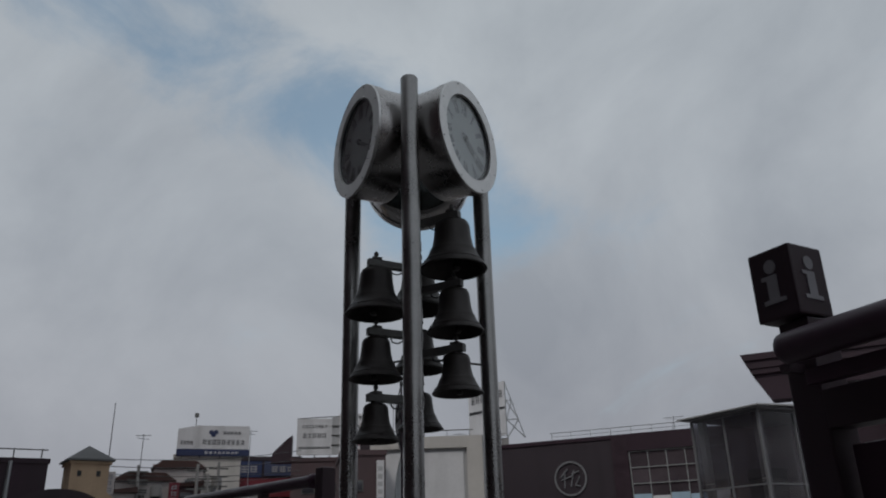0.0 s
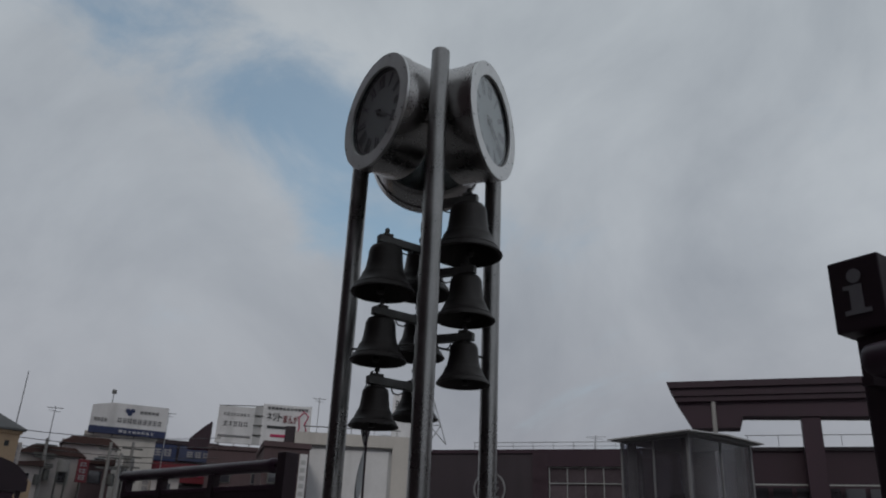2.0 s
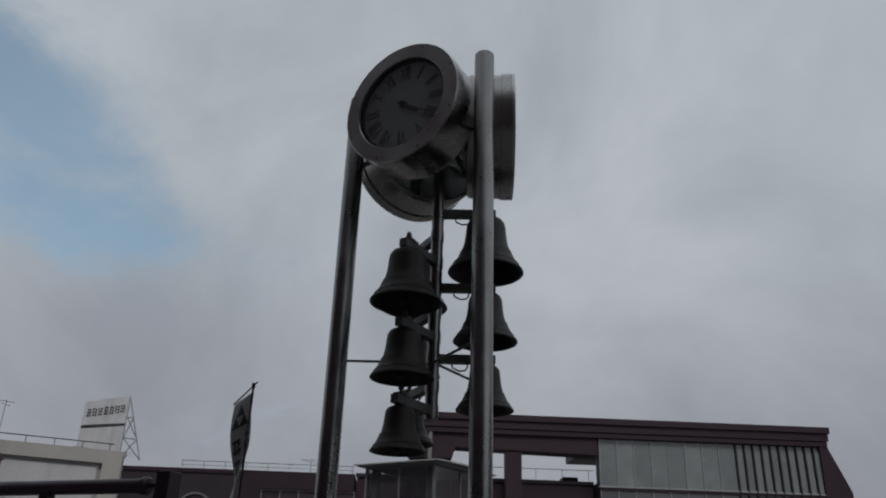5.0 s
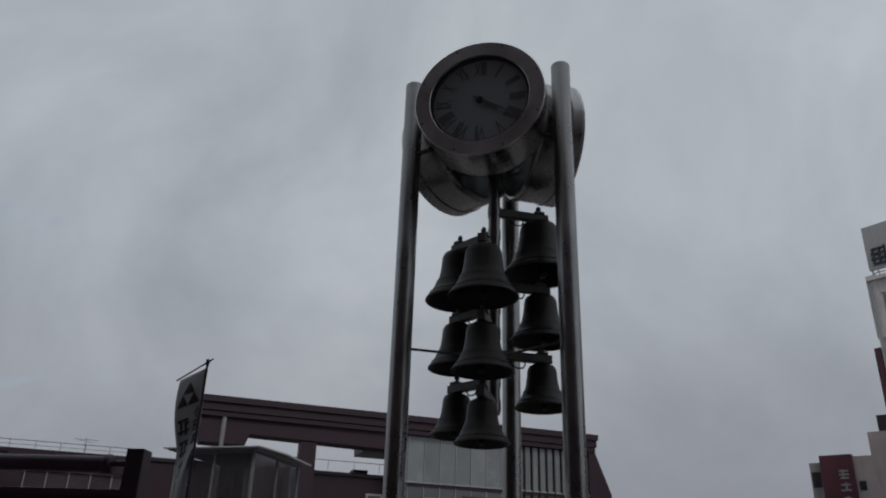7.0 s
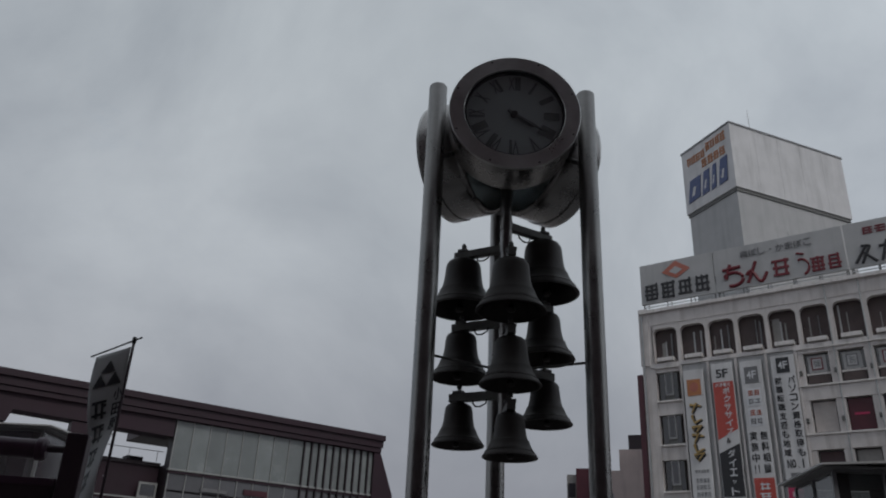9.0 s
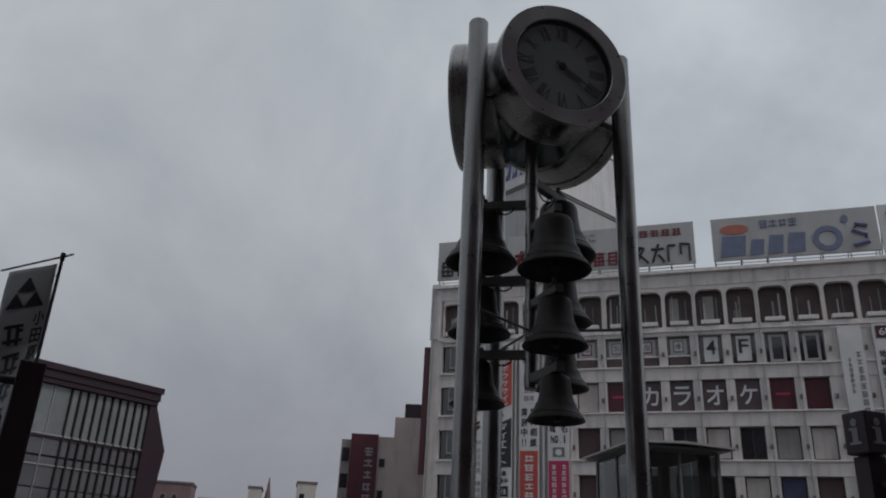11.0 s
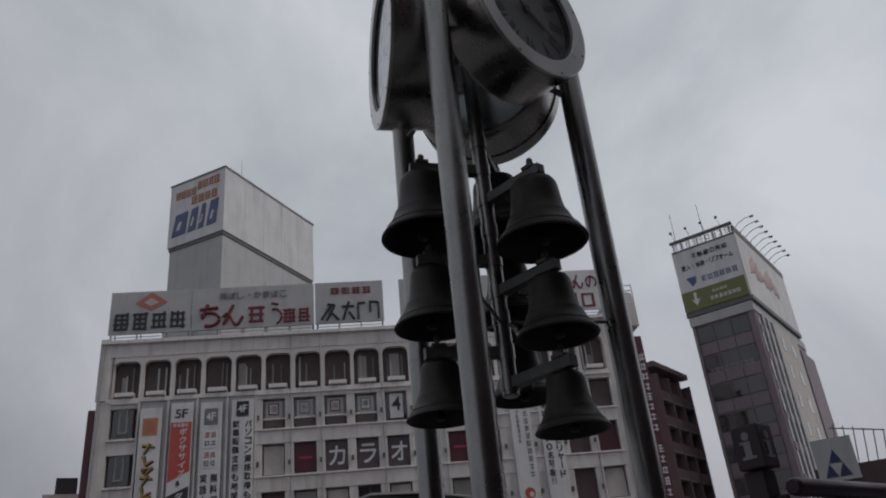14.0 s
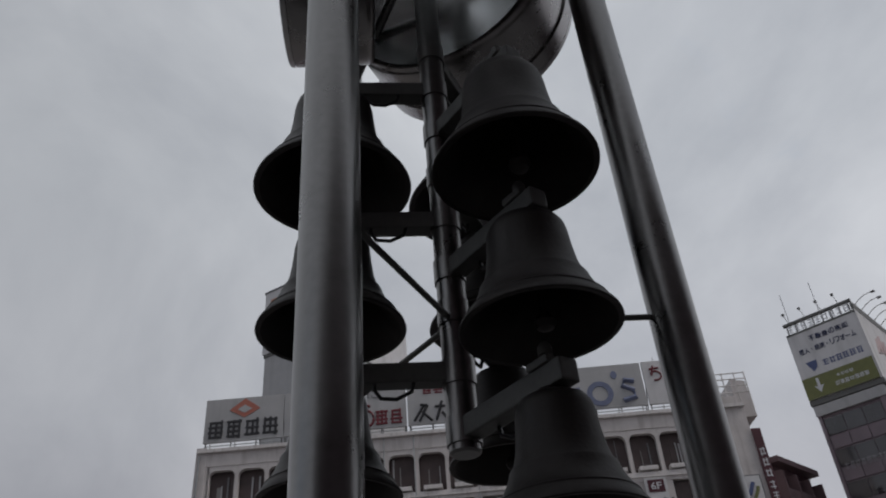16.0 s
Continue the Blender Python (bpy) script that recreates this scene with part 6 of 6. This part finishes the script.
part("head_band", box((-FW - 0.1, -0.12, 34.0), (0.1, SD, 35.1)), GREYW, off, "pale head band")
part("white_flank", box((-0.05, 7.5, 0), (0.12, 17.4, 34.0)), CREAM, off, "cream flank strip")
for k in range(9):
    part("flank_window", box((0.1, 9.0, 4 + 3.4 * k), (0.16, 10.0, 5.6 + 3.4 * k)), GLASS, off)
    part("flank_window", box((0.1, 13.2, 4 + 3.4 * k), (0.16, 14.6, 5.6 + 3.4 * k)), GLASS, off)
part("rear_wing", box((-FW + 1, 17.5, 0), (0.3, SD + 2, 33.0)), TOWERWALL, off)
ob_ = thing("roof_billboard", "pale roof billboards with blue lettering and an olive band", "billboard", turned(78.65, 32.95, 33.2, -79))
part("front_board", box((-FW - 0.2, -0.3, 0.6), (0.15, -0.05, 8.2)), WHITE, ob_, "pale front board")
part("olive_band", box((-FW - 0.2, -0.36, 0.6), (0.15, -0.3, 3.0)), OLIVE, ob_, "olive band with an arrow")
part("arrow", slab([(-6.3, 1.9), (-5.8, 1.1), (-5.3, 1.9), (-5.65, 1.8), (-5.65, 2.7), (-5.95, 2.7), (-5.95, 1.8)], -0.4, -0.36), LETTER, ob_)
bars_row(-4.2, 1.2, 3.6, 0.5, 7, -0.36, LETTER, ob_, 0.03)
bars_row(-3.8, 2.1, 1.8, 0.35, 4, -0.36, LETTER, ob_, 0.03)
word("不動産の売却", -3.0, -0.33, 7.2, 0.75, NAVY, ob_, 4.4)
word("購入・相続・リフォーム", -3.5, -0.33, 6.0, 0.75, NAVY, ob_, 6.3)
part("emblem", slab([(-6.4, 4.7), (-5.2, 4.7), (-5.3, 3.9), (-5.8, 3.5)], -0.34, -0.3), BLUE, ob_)
bars_row(-4.7, 3.7, 4.4, 0.8, 6, -0.3, BLUE, ob_, 0.03)
part("side_board", box((0.15, -0.2, 0.3), (0.35, SD - 2.0, 8.6)), WHITE, ob_, "white side board with faded red script")
bm = bmesh.new()
for k in range(9):
    y = 2.5 + 1.2 * k
    add_rod(bm, (0.38, y, 4.0 + 0.4 * math.sin(k * 2.0)), (0.38, y + 0.9, 6.0 + 0.7 * math.sin(k * 1.3)), 0.16, segments=5)
    add_rod(bm, (0.38, y + 0.9, 6.0 + 0.7 * math.sin(k * 1.3)), (0.38, y + 1.2, 4.0 + 0.4 * math.sin(k * 2.0 + 2.0)), 0.12, segments=5)
FADED = mat("faded_red_print", (0.60, 0.47, 0.48), 0.6, 0.0, 1.0, 0.15, 0.0)
part("faded_script", bm, FADED, ob_)
part("lower_frame", box((-FW - 0.25, -0.2, 0.0), (0.4, SD - 2, 0.55)), IRON, ob_, "dark frame under the boards")
part("top_frame", box((-FW - 0.2, -0.25, 8.2), (0.3, 0.1, 8.5)), IRON, ob_)
part("top_frame", box((-FW - 0.2, -0.25, 9.6), (0.3, 0.1, 9.9)), IRON, ob_)
bars_row(-FW, 8.55, FW, 1.0, 9, -0.12, LETTER, ob_, 0.05)
for k in range(8):
    part("frame_post", rod((-FW + 0.1 + 1.0 * k, 0.0, 8.2), (-FW + 0.1 + 1.0 * k, 0.0, 9.8), 0.08, segments=6), IRON, ob_)
part("side_top_frame", box((0.1, -0.2, 8.6), (0.4, SD - 2.0, 9.4)), IRON, ob_)
for k in range(4):
    x = -FW + 0.5 + 1.9 * k
    l = part("floodlight_arm", rod((x, 0, 9.9), (x - 0.1, -0.7, 10.8), 0.03, segments=6), IRON, ob_)
    part("floodlight", box((x - 0.25, -0.85, 10.7), (x + 0.05, -0.6, 10.95), 0.04), IRON, l)
for k in range(9):
    y = 0.8 + 1.9 * k
    l = part("floodlight_arm", tube([(0.2, y, 9.3), (0.9, y, 9.8), (1.6, y, 10.1), (2.4, y, 10.15)], 0.04, 6), IRON, ob_)
    part("floodlight", box((2.3, y - 0.12, 9.98), (2.75, y + 0.12, 10.18), 0.04), IRON, l)
for x in (-6.9, -3.4):
    part("whip", rod((x, 1, 9.8), (x, 1, 14.2), 0.04, segments=6), GALV, ob_)

# ---- brown apartment block ----
apt = thing("apartment_block", "brown tiled apartment block with rows of balconies", "apartment block", turned(72.86, 43.28, -2.3, 9))
part("wall", box((0, 1.2, 0), (9.0, 9.0, 30.4)), APT, apt)
part("parapet", box((-0.2, 0, 30.0), (9.2, 1.4, 30.6)), APT, apt)
for r in range(10):
    z = 27.2 - 2.9 * r
    for k in range(3):
        b = part("balcony", box((0.1 + 3.0 * k, 0.0, z - 0.9), (2.95 + 3.0 * k, 0.25, z + 0.1), 0.03), APT, apt, "tiled balcony front")
        part("slab", box((0.05 + 3.0 * k, 0.0, z - 1.05), (3.0 + 3.0 * k, 1.3, z - 0.9)), CONCRETE, b)
        part("door_pane", box((0.5 + 3.0 * k, 1.12, z - 0.9), (2.4 + 3.0 * k, 1.19, z + 1.2)), GLASS_WARM if (r + k) % 4 == 0 else GLASS, b)
    for k in range(4):
        part("fin", box((3.0 * k - 0.1, -0.05, z - 1.05), (3.0 * k + 0.12, 1.3, z + 1.9)), APT, apt)

# ---- low buildings beside them ----
crest = thing("crest_signboard", "pale lilac signboard with dark triangles on a low building", "signboard", turned(51.5, 19.85, -1.3, -70) @ Matrix.Diagonal((0.72, 0.72, 0.925, 1)))
part("board", box((0, -0.2, 11.2), (3.5, 0, 14.2)), GREYW, crest, "pale board")
for x, z in ((0, 0), (-0.58, -0.98), (0.58, -0.98)):
    part("triangle", slab([(a + x, b + z + 0.2) for a, b in ((1.7, 13.2), (2.26, 12.25), (1.14, 12.25))], -0.25, -0.2), NAVY, crest)
part("building", box((-0.3, 0.0, 0), (7.0, 8.0, 12.2)), BROWN, crest)
for k in range(6):
    part("roof_stay", rod((2.0 + 0.8 * k, 0.5, 12.2), (2.4 + 0.8 * k, 0.5, 15.2 - 0.2 * k), 0.05, segments=6), IRON, crest)
part("roof_rail", rod((2.0, 0.5, 15.0), (6.5, 0.5, 14.2), 0.05, segments=6), IRON, crest)

left = thing("pale_block", "pale concrete block with a dark red front and roof tank", "building", turned(16.35, 88.7, -2.1, -19))
part("wall", box((4.4, 0, 0), (12.5, 10, 19.0)), PINKWALL, left)
part("red_front", box((1.2, -0.4, 0), (4.4, 8, 19.2)), MAROON_SHEET, left, "dark red front")
part("grey_wing", box((0, 0.3, 0), (1.2, 8, 18.6)), CONCRETE, left)
bars_column(2.9, 17.8, 1.0, 8.0, 6, -0.4, PLATE, left, 0.05)
part("upper_block", box((6.2, 0.5, 19.0), (11.0, 8, 21.5)), PINKWALL, left)
part("tank", box((7.3, 1.0, 21.5), (9.4, 4.0, 23.3), 0.05), CHAR, left, "dark roof tank")
windows(left, 4.6, 8.2, 1, 3, 1, 3.6, 0.8, 1.1, 0)
windows(left, 11.4, 7.6, 1, 3, 1, 4.0, 0.7, 1.1, 0)
for r in range(5):
    part("grey_window", box((0.15, 0.22, 4 + 3.0 * r), (1.0, 0.32, 5.6 + 3.0 * r)), GLASS, left)
for nm, x, w, h, d, mt in (("far_brown_house", -6.0, 8.0, 19.2, 155, APT), ("far_pale_house", 5.0, 8.0, 16.6, 156, CREAM), ("far_white_tower", 12.4, 2.4, 19.4, 154, CREAM), ("far_brown_hall", 14.8, 7.5, 17.2, 155, APT), ("far_white_tower", 21.3, 3.6, 20.8, 152, CREAM), ("far_pale_house", 25.2, 10.0, 17.4, 153, CREAM)):
    b = thing(nm, "distant town building in pale or brown render", "building", turned(x, d, -3.6, -8))
    part("wall", box((0, 0, 0), (w, 8, h)), mt, b)
    part("roof", box((-0.2, -0.2, h), (w + 0.2, 8.2, h + 0.35)), APT if mt is CREAM else ROOF_GREY, b)
    windows(b, 0.5, h - 3.2, max(1, int(w / 2.2)), 2, 2.1, -3.0, 1.0, 1.3, 0)
    if nm == "far_brown_hall":
        part("spire", rod((1.4, 1, h), (1.4, 1, h + 4.6), 0.7, 0.05, 8), APT, b)
for x in (3.4, 7.0, 9.8):
    t = thing("street_lamp", "distant twin-armed street lamp", "street lamp", turned(x, 120, -2.8, 0), "street lamps")
    part("shaft", rod((0, 0, 0), (0, 0, 13.5), 0.09, segments=6), GALV, t)
    part("lamp_arm", rod((-1.1, 0, 13.7), (1.1, 0, 13.7), 0.06, segments=6), GALV, t)
    part("lamp_head", box((-1.3, -0.2, 13.55), (-0.8, 0.2, 13.8)), GREYW, t)
    part("lamp_head", box((0.8, -0.2, 13.55), (1.3, 0.2, 13.8)), GREYW, t)
